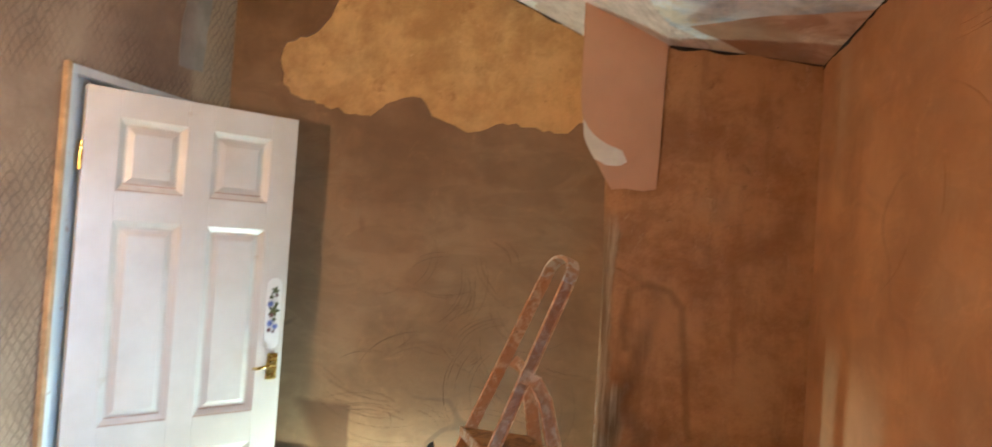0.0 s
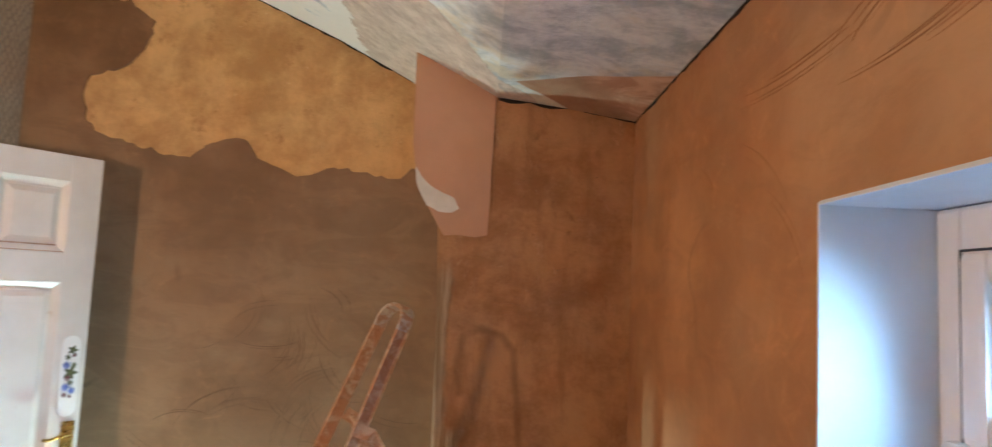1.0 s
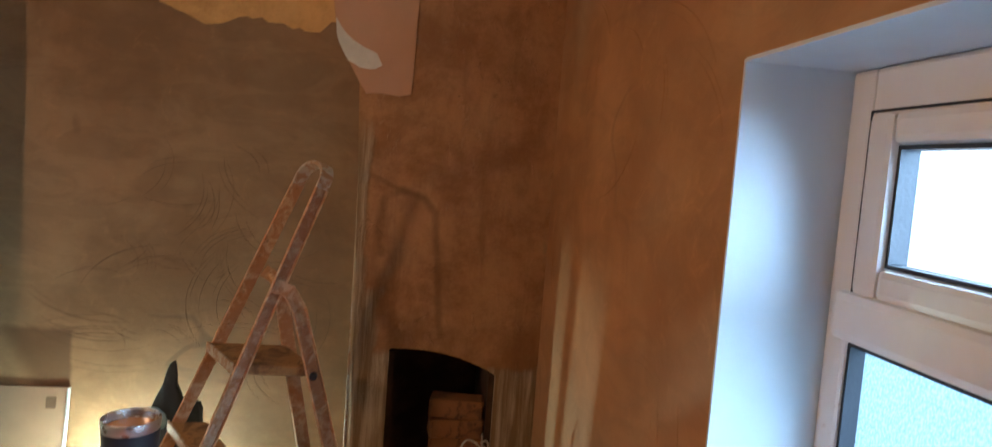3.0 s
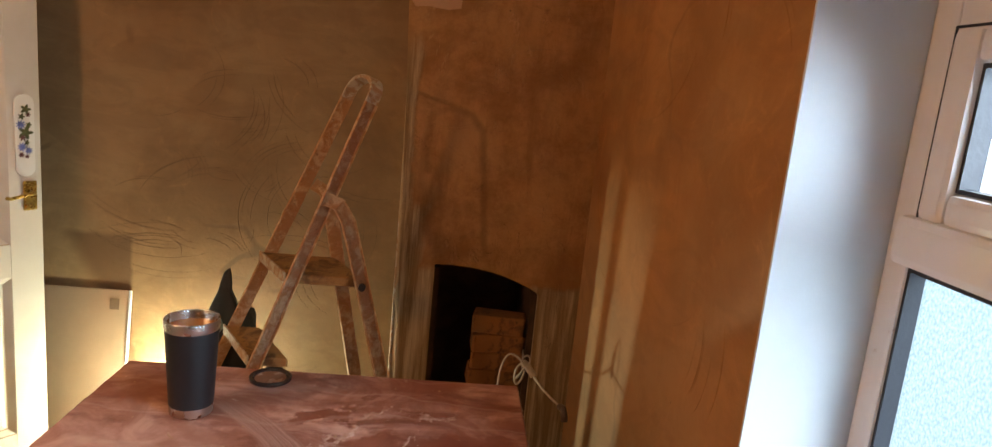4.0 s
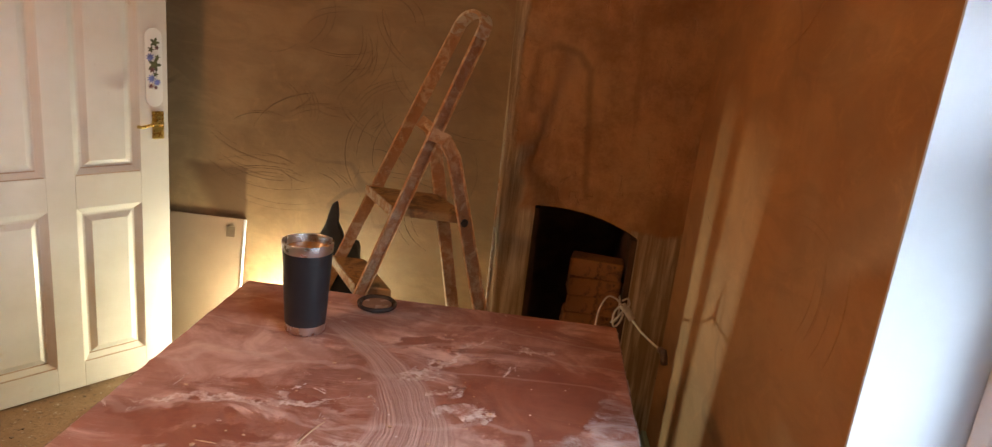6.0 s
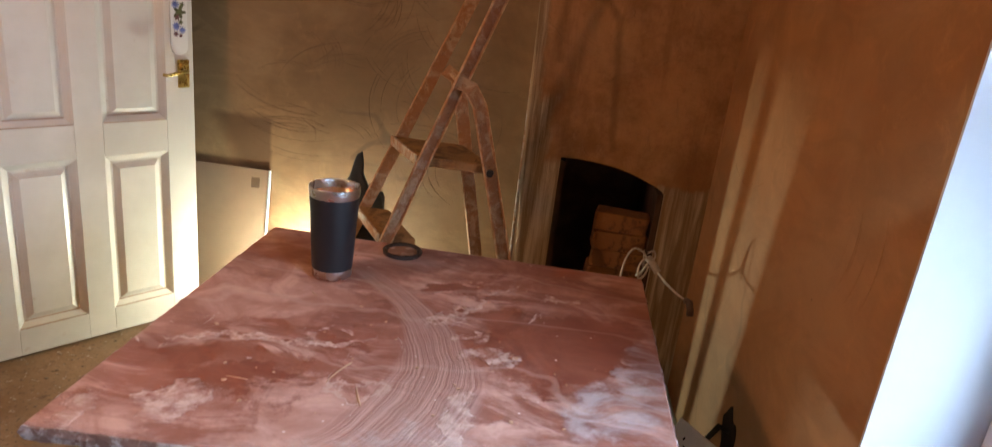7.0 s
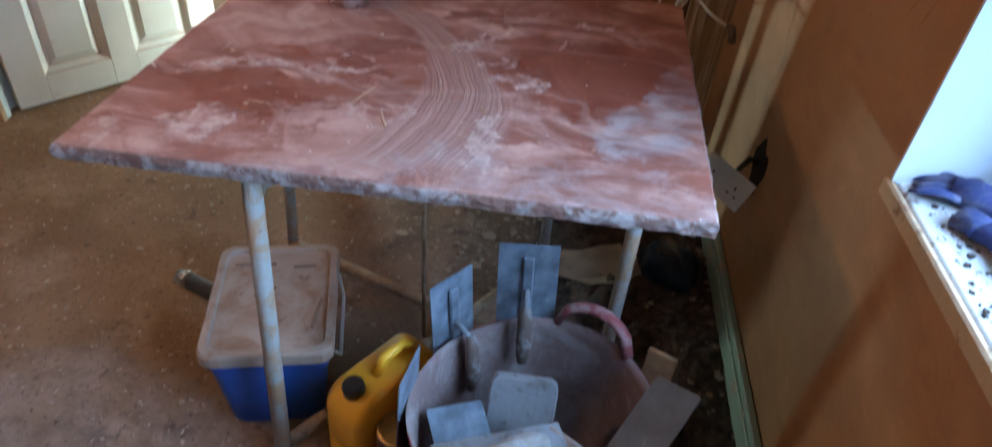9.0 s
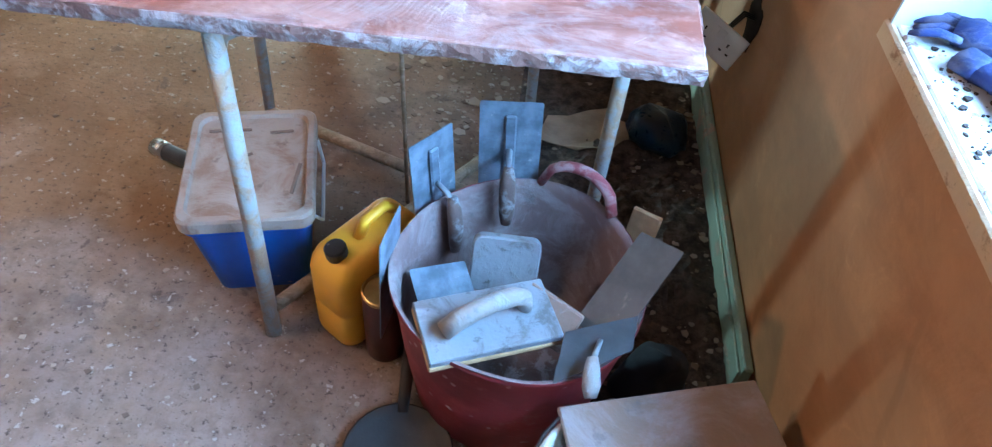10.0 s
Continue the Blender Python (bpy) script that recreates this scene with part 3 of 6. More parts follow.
def glass(name, rough, tint):
    """A thin pane: mostly clear, with gloss and a little haze."""
    m = bpy.data.materials.new(name)
    m.use_nodes = True
    n, l = m.node_tree.nodes, m.node_tree.links
    n.remove(n["Principled BSDF"])
    out = n["Material Output"]
    see, gl, mx, lw = n.new("ShaderNodeBsdfTransparent"), n.new("ShaderNodeBsdfGlossy"), n.new("ShaderNodeMixShader"), n.new("ShaderNodeLayerWeight")
    see.inputs[0].default_value = tint
    gl.inputs["Roughness"].default_value = 0.05
    lw.inputs[0].default_value = 0.12
    l.new(lw.outputs["Facing"], mx.inputs[0])
    l.new(see.outputs[0], mx.inputs[1])
    l.new(gl.outputs[0], mx.inputs[2])
    last = mx
    if rough:
        # condensation: droplets scatter the daylight
        co, no, st = n.new("ShaderNodeTexCoord"), n.new("ShaderNodeTexNoise"), n.new("ShaderNodeMapRange")
        tr, m2 = n.new("ShaderNodeBsdfTranslucent"), n.new("ShaderNodeMixShader")
        mp = n.new("ShaderNodeMapping")
        mp.inputs["Scale"].default_value = (1, 1, 0.8)
        l.new(co.outputs["Object"], mp.inputs[0])
        l.new(mp.outputs[0], no.inputs["Vector"])
        no.inputs["Scale"].default_value, no.inputs["Detail"].default_value = 210, 8
        l.new(no.outputs["Fac"], st.inputs["Value"])
        st.inputs["From Min"].default_value, st.inputs["From Max"].default_value = 0.40, 0.62
        mc = n.new("ShaderNodeMix")
        mc.data_type = "RGBA"
        mc.inputs[6].default_value, mc.inputs[7].default_value = (0.115, 0.145, 0.155, 1), (0.185, 0.205, 0.212, 1)
        l.new(st.outputs[0], mc.inputs[0])
        l.new(mc.outputs[2], tr.inputs[0])
        m2.inputs[0].default_value = 0.985
        l.new(mx.outputs[0], m2.inputs[1])
        l.new(tr.outputs[0], m2.inputs[2])
        last = m2
    l.new(last.outputs[0], out.inputs[0])
    return m


M_GLASS = glass("clear_pane", 0, (0.92, 0.97, 1.0, 1))
M_WETGLASS = glass("misted_pane", 1, (0.55, 0.72, 0.80, 1))


M_SKY = bpy.data.materials.new("overcast_daylight")
M_SKY.use_nodes = True
M_SKY.node_tree.nodes["Principled BSDF"].inputs["Emission Color"].default_value = (0.86, 0.94, 1.0, 1)
M_SKY.node_tree.nodes["Principled BSDF"].inputs["Emission Strength"].default_value = 2.2


# ---------------- building helpers ----------------
def part(name, bm, material, parent=None, label="", smooth=False):
    """Links a bmesh as one mesh object, under a thing or a part if one is given."""
    me = bpy.data.meshes.new(name)
    bmesh.ops.recalc_face_normals(bm, faces=bm.faces)
    bm.to_mesh(me)
    bm.free()
    me.materials.append(material)
    if smooth:
        for p in me.polygons:
            p.use_smooth = True
    ob = new(name, me)
    ob.parent = parent
    return tagged(ob, label)


def thing(name, label, category, m=None, group="", kind=""):
    ob = new(name)
    ob.empty_display_size = 0.05
    if m:
        ob.matrix_world = m
    return tagged(ob, label, category, group, kind)


def box(bm, a, b, bevel=0.0, m=None, seg=1):
    """A box between two corners, with rounded edges, set by the pose m."""
    a, b = Vector(a), Vector(b)
    verts = bmesh.ops.create_cube(bm, size=1.0, matrix=Matrix.LocRotScale((a + b) / 2, None, b - a))["verts"]
    if bevel:
        edges = list({e for v in verts for e in v.link_edges})
        out = bmesh.ops.bevel(bm, geom=edges, offset=bevel, segments=seg, affect="EDGES", profile=0.6)
        verts = list({v for f in out["faces"] for v in f.verts} | {v for v in verts if v.is_valid})
    if m:
        bmesh.ops.transform(bm, matrix=m, verts=verts)
    return verts


def tube(bm, pts, r, seg=10, flat=1.0, caps=True, radii=None):
    """A round bar along a line of points; flat squeezes it across its second axis."""
    pts = [Vector(p) for p in pts]
    rings, up = [], Vector((0, 0, 1))
    for i, p in enumerate(pts):
        d = (pts[min(i + 1, len(pts) - 1)] - pts[max(i - 1, 0)]).normalized()
        if i == 0:
            u = d.cross(up)
            u = u.normalized() if u.length > 1e-3 else Vector((1, 0, 0))
        else:
            u = (u - d * u.dot(d)).normalized()
        v = d.cross(u)
        rr = radii[i] if radii else r
        rings.append([bm.verts.new(p + rr * (math.cos(a) * u + flat * math.sin(a) * v)) for a in (math.tau * k / seg for k in range(seg))])
    for s, t in zip(rings, rings[1:]):
        for k in range(seg):
            bm.faces.new((s[k], s[(k + 1) % seg], t[(k + 1) % seg], t[k]))
    if caps:
        bm.faces.new(rings[0])
        bm.faces.new(rings[-1])
    return [v for ring in rings for v in ring]


def lathe(bm, profile, seg=32, m=None, oval=1.0):
    """Turns a profile of (radius, height) about the z axis."""
    rings = [[bm.verts.new((r * math.cos(math.tau * k / seg), oval * r * math.sin(math.tau * k / seg), z)) for k in range(seg)] for r, z in profile]
    for s, t in zip(rings, rings[1:]):
        for k in range(seg):
            bm.faces.new((s[k], s[(k + 1) % seg], t[(k + 1) % seg], t[k]))
    verts = [v for ring in rings for v in ring]
    if m:
        bmesh.ops.transform(bm, matrix=m, verts=verts)
    return rings


def prism(bm, outline, place, depth):
    """A flat outline (a, b), carried into space by place(a, b, d) at d = 0 and d = depth."""
    f = [bm.verts.new(place(a, b, 0)) for a, b in outline]
    k = [bm.verts.new(place(a, b, depth)) for a, b in outline]
    bm.faces.new(f)
    bm.faces.new(list(reversed(k)))
    for i in range(len(f)):
        j = (i + 1) % len(f)
        bm.faces.new((f[i], k[i], k[j], f[j]))
    return f + k


def rounded(w, h, r, n=5):
    """The outline of a rectangle with rounded corners, about its middle."""
    out = []
    for cx, cy, a0 in ((w / 2 - r, h / 2 - r, 0), (-w / 2 + r, h / 2 - r, 90), (-w / 2 + r, -h / 2 + r, 180), (w / 2 - r, -h / 2 + r, 270)):
        out += [(cx + r * math.cos(radians(a0 + 90 * k / n)), cy + r * math.sin(radians(a0 + 90 * k / n))) for k in range(n + 1)]
    return out


def ragged(points, step=0.03, size=0.012, seed=1):
    """A line of points with a torn edge between them."""
    rng, out = random.Random(seed), []
    for (ax, ay), (bx, by) in zip(points, points[1:]):
        n = max(1, int(math.hypot(bx - ax, by - ay) / step))
        out += [(ax + (bx - ax) * k / n + rng.uniform(-size, size), ay + (by - ay) * k / n + rng.uniform(-size, size)) for k in range(n)]
    return out + [points[-1]]


def simple(name, label, category, bm, material, kind="", smooth=False, group=""):
    ob = part(name, bm, material, None, "", smooth)
    return tagged(ob, label, category, group, kind)


# ---------------- the room ----------------
XL, XR, YB, YC, YF = 2.18, 4.6, 6.8, 6.35, 1.4
WY0, WY1, WZ0, WZ1 = 3.72, 5.0, 0.77, 1.748

bm = bmesh.new()
box(bm, (XL - 0.9, YF - 0.2, -0.12), (XR + 0.35, YB + 0.25, 0.0))
simple("floor", "trodden brown floor covered in plaster dust", "floor", bm, M_FLOOR, "structure")

# back wall: an old ochre coat, with the brown skim over all but the torn patch under the ceiling
bm = bmesh.new()
box(bm, (XL - 0.2, YB + 0.011, 0), (XR + 0.3, YB + 0.2, 3.5))
wall_back = simple("wall_back", "old ochre lime plaster wall under the ceiling", "wall", bm, M_LIME, "structure")
edge = [(3.95, 2.06), (3.80, 2.062), (3.72, 2.015), (3.675, 2.006), (3.56, 2.035), (3.445, 2.043), (3.36, 2.01), (3.311, 2.003), (3.2, 2.045),
        (3.137, 2.073), (3.09, 2.14), (3.045, 2.155), (2.95, 2.12), (2.87, 2.06), (2.818, 2.052), (2.65, 2.1), (2.474, 2.152), (2.418, 2.21),
        (2.414, 2.309), (2.424, 2.381), (2.50, 2.40), (2.561, 2.424), (2.62, 2.48), (2.66, 2.538), (2.67, 2.62), (2.56, 2.70), (2.40, 2.74), (2.18, 2.80)]
edge = [(x + 0.01, z + 0.013) for x, z in edge]
outline = ragged(edge, 0.025, 0.009, 4) + [(XL - 0.1, 2.8), (XL - 0.1, 0.0), (3.95, 0.0)]
bm = bmesh.new()
prism(bm, outline, lambda a, b, d: (a, YB + d, b), 0.011)
simple("wall_back_skim", "brown skim plaster with a torn upper edge", "plaster", bm, M_BACK, "structure")

# right wall with the window opening through it
bm = bmesh.new()
T = 0.25
box(bm, (XR, YF - 0.2, 0), (XR + T, WY0, 2.6))
box(bm, (XR, WY1, 0), (XR + T, YB + 0.2, 2.6))
box(bm, (XR, WY0, 0), (XR + T, WY1, WZ0))
box(bm, (XR, WY0, WZ1), (XR + T, WY1, 2.6))
simple("wall_right", "orange-brown skimmed wall around the window", "wall", bm, M_RIGHT, "structure")

# left wall with the doorway, and the wall behind
DY0, DY1, DZ = 5.93, 6.72, 2.03
bm = bmesh.new()
box(bm, (XL - 0.14, YF - 0.2, 0), (XL, DY0 - 0.03, 3.5))
box(bm, (XL - 0.14, DY1 + 0.03, 0), (XL, YB + 0.02, 3.5))
box(bm, (XL - 0.14, DY0 - 0.03, DZ + 0.03), (XL, DY1 + 0.03, 3.5))
simple("wall_left", "scored brown undercoat wall beside the door", "wall", bm, M_KEYED, "structure")
bm = bmesh.new()
box(bm, (XL - 0.9, YF - 0.2, 0), (XR + 0.3, YF, 3.5))
box(bm, (XL - 1.0, YF - 0.2, 0), (XL - 0.9, YB + 0.2, 3.5))
box(bm, (XL - 0.9, YB + 0.05, 0), (XL - 0.14, YB + 0.2, 3.5))
simple("wall_rear", "plain brown plaster walls closing the place", "wall", bm, M_BACK, "structure")

# ceiling: low along the window wall, rising across the room
prof = [(XR + 0.3, 2.20), (XR, 2.195), (4.37, 2.232), (4.113, 2.262), (3.95, 2.345), (3.80, 2.415), (3.46, 2.59), (3.18, 2.72), (2.70, 2.93), (XL, 3.10), (XL - 1.0, 3.10)]
bm = bmesh.new()
ys = [YF - 0.2 + k * (YB + 0.2 - YF + 0.2) / 40 for k in range(41)]
rows = []
for y in ys:
    rows.append([bm.verts.new((x, y, z + (noise.noise((x * 2.1, y * 2.1, 0)) * 0.010 if 2.2 < x < 4.55 else 0))) for x, z in prof])
for r, s in zip(rows, rows[1:]):
    for k in range(len(prof) - 1):
        bm.faces.new((r[k], r[k + 1], s[k + 1], s[k]))
ex = bmesh.ops.extrude_face_region(bm, geom=list(bm.faces))
bmesh.ops.translate(bm, verts=[g for g in ex["geom"] if isinstance(g, bmesh.types.BMVert)], vec=(0, 0, 0.12))
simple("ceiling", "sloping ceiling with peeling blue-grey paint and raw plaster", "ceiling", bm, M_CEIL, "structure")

# chimney breast with the arched hearth opening
arch = [(4.455, 0.0), (4.455, 0.832), (4.42, 0.853), (4.37, 0.874), (4.32, 0.892), (4.26, 0.906), (4.20, 0.914), (4.14, 0.917), (4.082, 0.915), (4.08, 0.0)]
left_side = [(3.945, 0.0), (3.945, 1.765), (3.93, 1.80), (3.895, 1.86), (3.862, 1.93), (3.842, 2.0), (3.83, 2.08), (3.825, 2.43)]
outer = left_side + [(3.95, 2.36), (4.113, 2.29), (4.37, 2.25), (4.6, 2.21), (4.6, 0.0)]
bm = bmesh.new()
prism(bm, outer + arch, lambda a, b, d: (a, YC + d, b), YB - YC)
soft = [e for e in bm.edges if all(v.co.y < YC + 1e-4 and v.co.x < 3.95 and v.co.z < 1.77 for v in e.verts) and e.verts[0].co.z != e.verts[1].co.z]
bmesh.ops.bevel(bm, geom=soft, offset=0.055, segments=5, affect="EDGES", profile=0.5)
chim = simple("chimney_breast", "blotchy orange-brown plastered chimney breast with arched hearth", "chimney breast", bm, M_CHIM, "structure")
chim.data.materials.append(M_FRESH)
for f in chim.data.polygons:
    if f.center.z > 1.77 and f.center.x < 3.95 and f.center.y < YC + 0.1:
        f.material_index = 1
bm = bmesh.new()
patch = [(3.952, 1.768)] + [(x + 0.001, z) for x, z in left_side[2:-1]] + [(3.828, 2.415), (3.95, 2.36), (4.112, 2.285), (4.108, 2.1), (4.104, 1.9), (4.10, 1.775), (4.06, 1.766), (4.0, 1.772)]
prism(bm, patch, lambda a, b, d: (a, YC - 0.006 + d, b), 0.005)
simple("wall_patch", "smooth fresh pink plaster patch on the chimney", "plaster", bm, M_FRESH, "structure")
bm = bmesh.new()
tube(bm, [(3.949, YC + 0.018, 0.0), (3.949, YC + 0.018, 0.6), (3.949, YC + 0.018, 1.2), (3.95, YC + 0.018, 1.755)], 0.005, 6)
simple("trim", "pale metal plaster bead along the chimney edge", "corner bead", bm, M_LADEDGE, "structure")
# bright gleam on the patch edge, painted as a thin white crescent
bm = bmesh.new()
prism(bm, ragged([(3.842, 2.0), (3.856, 1.925), (3.888, 1.868), (3.93, 1.848), (3.975, 1.846), (3.998, 1.862), (3.985, 1.895), (3.945, 1.915), (3.903, 1.932), (3.868, 1.965), (3.842, 2.0)], 0.02, 0.003, 6)[:-1], lambda a, b, d: (a, YC - 0.0085 + d, b), 0.002)
simple("gleam_smear", "white gleam painted at the edge of the patch", "plaster", bm, M_GLEAM, "structure")
bm = bmesh.new()
prism(bm, ragged([(6.44, 2.2), (6.60, 2.2), (6.62, 2.95), (6.46, 2.95), (6.44, 2.2)], 0.04, 0.012, 7)[:-1], lambda a, b, d: (XL + 0.003 - d, a, b), 0.002)
simple("gleam_smear", "grey plaster smear above the door", "plaster", bm, M_GREYSMEAR, "structure")
# dark ragged gap where ceiling and walls have parted
def gap(name, pts, place, seed):
    b = bmesh.new()
    up = ragged(pts, 0.035, 0.003, seed)
    down = [(x, z - 0.007 - max(0, noise.noise((x * 9, seed, 0))) * 0.022 - random.Random(seed + i).random() * 0.004) for i, (x, z) in enumerate(up)]
    for i in range(len(up) - 1):
        q = [up[i], up[i + 1], down[i + 1], down[i]]
        f, k = [b.verts.new(place(u, v, 0)) for u, v in q], [b.verts.new(place(u, v, 1)) for u, v in q]
        b.faces.new(f)
        b.faces.new(k)
        for j in range(4):
            b.faces.new((f[j], f[(j + 1) % 4], k[(j + 1) % 4], k[j]))
    simple(name, "dark ragged crack under the ceiling", "crack", b, M_HOLE, "structure")
gap("ceiling_crack", [(4.6, 2.20), (6.35, 2.20)], lambda u, v, d: (XR - 0.003 + 0.002 * d, u, v), 3)
gap("ceiling_crack", [(4.12, 2.262), (4.37, 2.236), (4.597, 2.200)], lambda u, v, d: (u, YC - 0.003 + 0.002 * d, v), 4)
gap("ceiling_crack", [(2.9, 2.848), (3.18, 2.722), (3.46, 2.592), (3.82, 2.41)], lambda u, v, d: (u, YB - 0.002 + 0.002 * d, v), 5)
def swung(ctrl, n=12):
    """A smooth line through a few control points."""
    out = []
    for i in range(len(ctrl) - 1):
        p0, p1, p2, p3 = ctrl[max(i - 1, 0)], ctrl[i], ctrl[i + 1], ctrl[min(i + 2, len(ctrl) - 1)]
        for k in range(n):
            t = k / n
            out.append(tuple(0.5 * (2 * b + (c - a) * t + (2 * a - 5 * b + 4 * c - d) * t * t + (3 * b - a - 3 * c + d) * t ** 3) for a, b, c, d in zip(p0, p1, p2, p3)))
    return out + [ctrl[-1]]


# lining of the hearth
bm = bmesh.new()
box(bm, (4.03, YB - 0.03, 0), (4.5, YB + 0.008, 1.0))
box(bm, (4.08, YC + 0.02, 0), (4.10, YB - 0.03, 0.9))
box(bm, (4.435, YC + 0.03, 0), (4.455, YB - 0.03, 0.82))
box(bm, (4.08, YC + 0.02, 0.001), (4.455, YB - 0.03, 0.02))
simple("hearth_lining", "soot-black lining of the small hearth", "hearth", bm, M_SOOT, "structure")

# loose bricks stacked in the hearth
brick_me = None
rng = random.Random(3)
for i, (z, x, y, a) in enumerate([(0.025, 4.33, 6.47, 4), (0.095, 4.325, 6.46, -3), (0.165, 4.34, 6.465, 2), (0.235, 4.33, 6.455, -5), (0.305, 4.335, 6.465, 3), (0.375, 4.335, 6.46, -2),
                                  (0.445, 4.33, 6.465, 5), (0.515, 4.34, 6.455, -4), (0.585, 4.335, 6.45, 3), (0.655, 4.335, 6.455, -6)]):
    if brick_me is None:
        bm = bmesh.new()
        box(bm, (-0.095, -0.05, 0), (0.095, 0.05, 0.066), 0.006)
        for v in bm.verts:
            v.co += Vector((rng.uniform(-1, 1), rng.uniform(-1, 1), rng.uniform(-1, 0))) * 0.004
        first = simple("brick", "sooty orange brick stacked in the hearth", "brick", bm, M_BRICK, "", False, "bricks in the hearth")
        first.matrix_world = pose(x, y, z, 0, 0, a)
        brick_me = first
    else:
        copy_thing(first, pose(x, y, z, 0, 0, a))

# skirting along the window wall
bm = bmesh.new()
box(bm, (4.578, 4.785, 0), (4.598, 6.345, 0.105), 0.004)
box(bm, (4.572, 4.79, 0.0), (4.579, 6.345, 0.085), 0.003)
simple("baseboard", "chipped pale green skirting board", "skirting board", bm, M_SKIRT, "structure")


# ---------------- window ----------------
def window():
    w = thing("window_1", "white plastic window with a hinged top light", "window", kind="structure")
    x0, x1 = 4.775, 4.815
    e = 0.004
    def member(name, y0, y1, z0, z1, xa=x0, xb=x1, mat=M_UPVC, bev=0.008, par=w):
        b = bmesh.new()
        box(b, (xa, y0, z0), (xb, y1, z1), bev, None, 2)
        return part(name, b, mat, par)
    member("frame_jamb", WY1 - 0.058, WY1 - e, WZ0 + e, WZ1 - e)
    member("frame_jamb", WY0 + e, WY0 + 0.058, WZ0 + e, WZ1 - e)
    member("frame_head", WY0 + 0.058, WY1 - 0.058, WZ1 - 0.079, WZ1 - e)
    member("frame_sill", WY0 + 0.058, WY1 - 0.058, WZ0 + e, WZ0 + 0.06)
    member("transom", WY0 + 0.05, WY1 - 0.03, 1.335, 1.411, x0 - 0.014, x1, M_UPVC, 0.014)
    # hinged top light
    sash = member("top_light", WY1 - 0.118, WY1 - 0.064, 1.408, 1.676, x0 - 0.008, x1, M_UPVC, 0.012)
    member("top_light_stile", WY0 + 0.064, WY0 + 0.118, 1.408, 1.676, x0 - 0.008, x1, M_UPVC, 0.012, sash)
    member("top_light_rail", WY0 + 0.118, WY1 - 0.118, 1.630, 1.676, x0 - 0.008, x1, M_UPVC, 0.012, sash)
    member("top_light_rail", WY0 + 0.118, WY1 - 0.118, 1.408, 1.454, x0 - 0.008, x1, M_UPVC, 0.012, sash)
    def gasket(y0, y1, z0, z1):
        b = bmesh.new()
        t = 0.006
        for a, c in (((y0, z0), (y1, z0 + t)), ((y0, z1 - t), (y1, z1)), ((y0, z0 + t), (y0 + t, z1 - t)), ((y1 - t, z0 + t), (y1, z1 - t))):
            box(b, (x0 + 0.004, a[0], a[1]), (x0 + 0.034, c[0], c[1]))
        part("gasket", b, M_GASKET, w, "black rubber gasket")
    gasket(WY0 + 0.119, WY1 - 0.119, 1.455, 1.629)
    gasket(WY0 + 0.059, WY1 - 0.059, WZ0 + 0.061, 1.334)
    b = bmesh.new()
    tube(b, [(x0 - 0.001, WY1 - 0.061, 1.40), (x0 - 0.001, WY1 - 0.061, 1.679), (x0 - 0.001, WY0 + 0.061, 1.679)], 0.0022, 6)
    part("sash_seal", b, M_GASKET, w, "dark gap round the top light")
    for nm, y0, y1, z0, z1, mt in (("pane", WY0 + 0.122, WY1 - 0.122, 1.458, 1.626, M_GLASS), ("pane", WY0 + 0.063, WY1 - 0.063, WZ0 + 0.065, 1.330, M_WETGLASS)):
        b = bmesh.new()
        box(b, (x0 + 0.030, y0, z0), (x0 + 0.034, y1, z1))
        p = part(nm, b, mt, w, "clear glass" if mt == M_GLASS else "misted wet glass")
        p.visible_shadow = False
    return w


window()
bm = bmesh.new()
box(bm, (14.0, -30, -6), (14.1, 40, 26))
simple("backdrop", "plain white overcast sky outside the window", "sky", bm, M_SKY, "structure")
# painted linings of the window opening
bm = bmesh.new()
box(bm, (XR - 0.002, WY1 - 0.004, WZ0), (XR + T - 0.02, WY1 + 0.002, WZ1), 0)
box(bm, (XR - 0.002, WY0 - 0.002, WZ0), (XR + T - 0.02, WY0 + 0.004, WZ1), 0)
box(bm, (XR - 0.002, WY0 + 0.004, WZ1 - 0.004), (XR + T - 0.02, WY1 - 0.004, WZ1 + 0.002), 0)
simple("window_reveal", "white painted reveal round the window", "window reveal", bm, M_REVEAL, "structure")
bm = bmesh.new()
box(bm, (XR + 0.006, WY0, WZ0 - 0.02), (4.775, WY1 - 0.005, WZ0 + 0.006), 0.003)
simple("window_sill", "white sill strewn with plaster crumbs", "window sill", bm, M_SILL, "structure")
bm = bmesh.new()
box(bm, (XR - 0.007, WY0, WZ0 - 0.03), (XR + 0.007, WY1 + 0.015, WZ0 + 0.004), 0.004)
simple("sill_edge", "bare timber front edge of the window sill", "sill edge", bm, M_SILLEDGE, "structure")


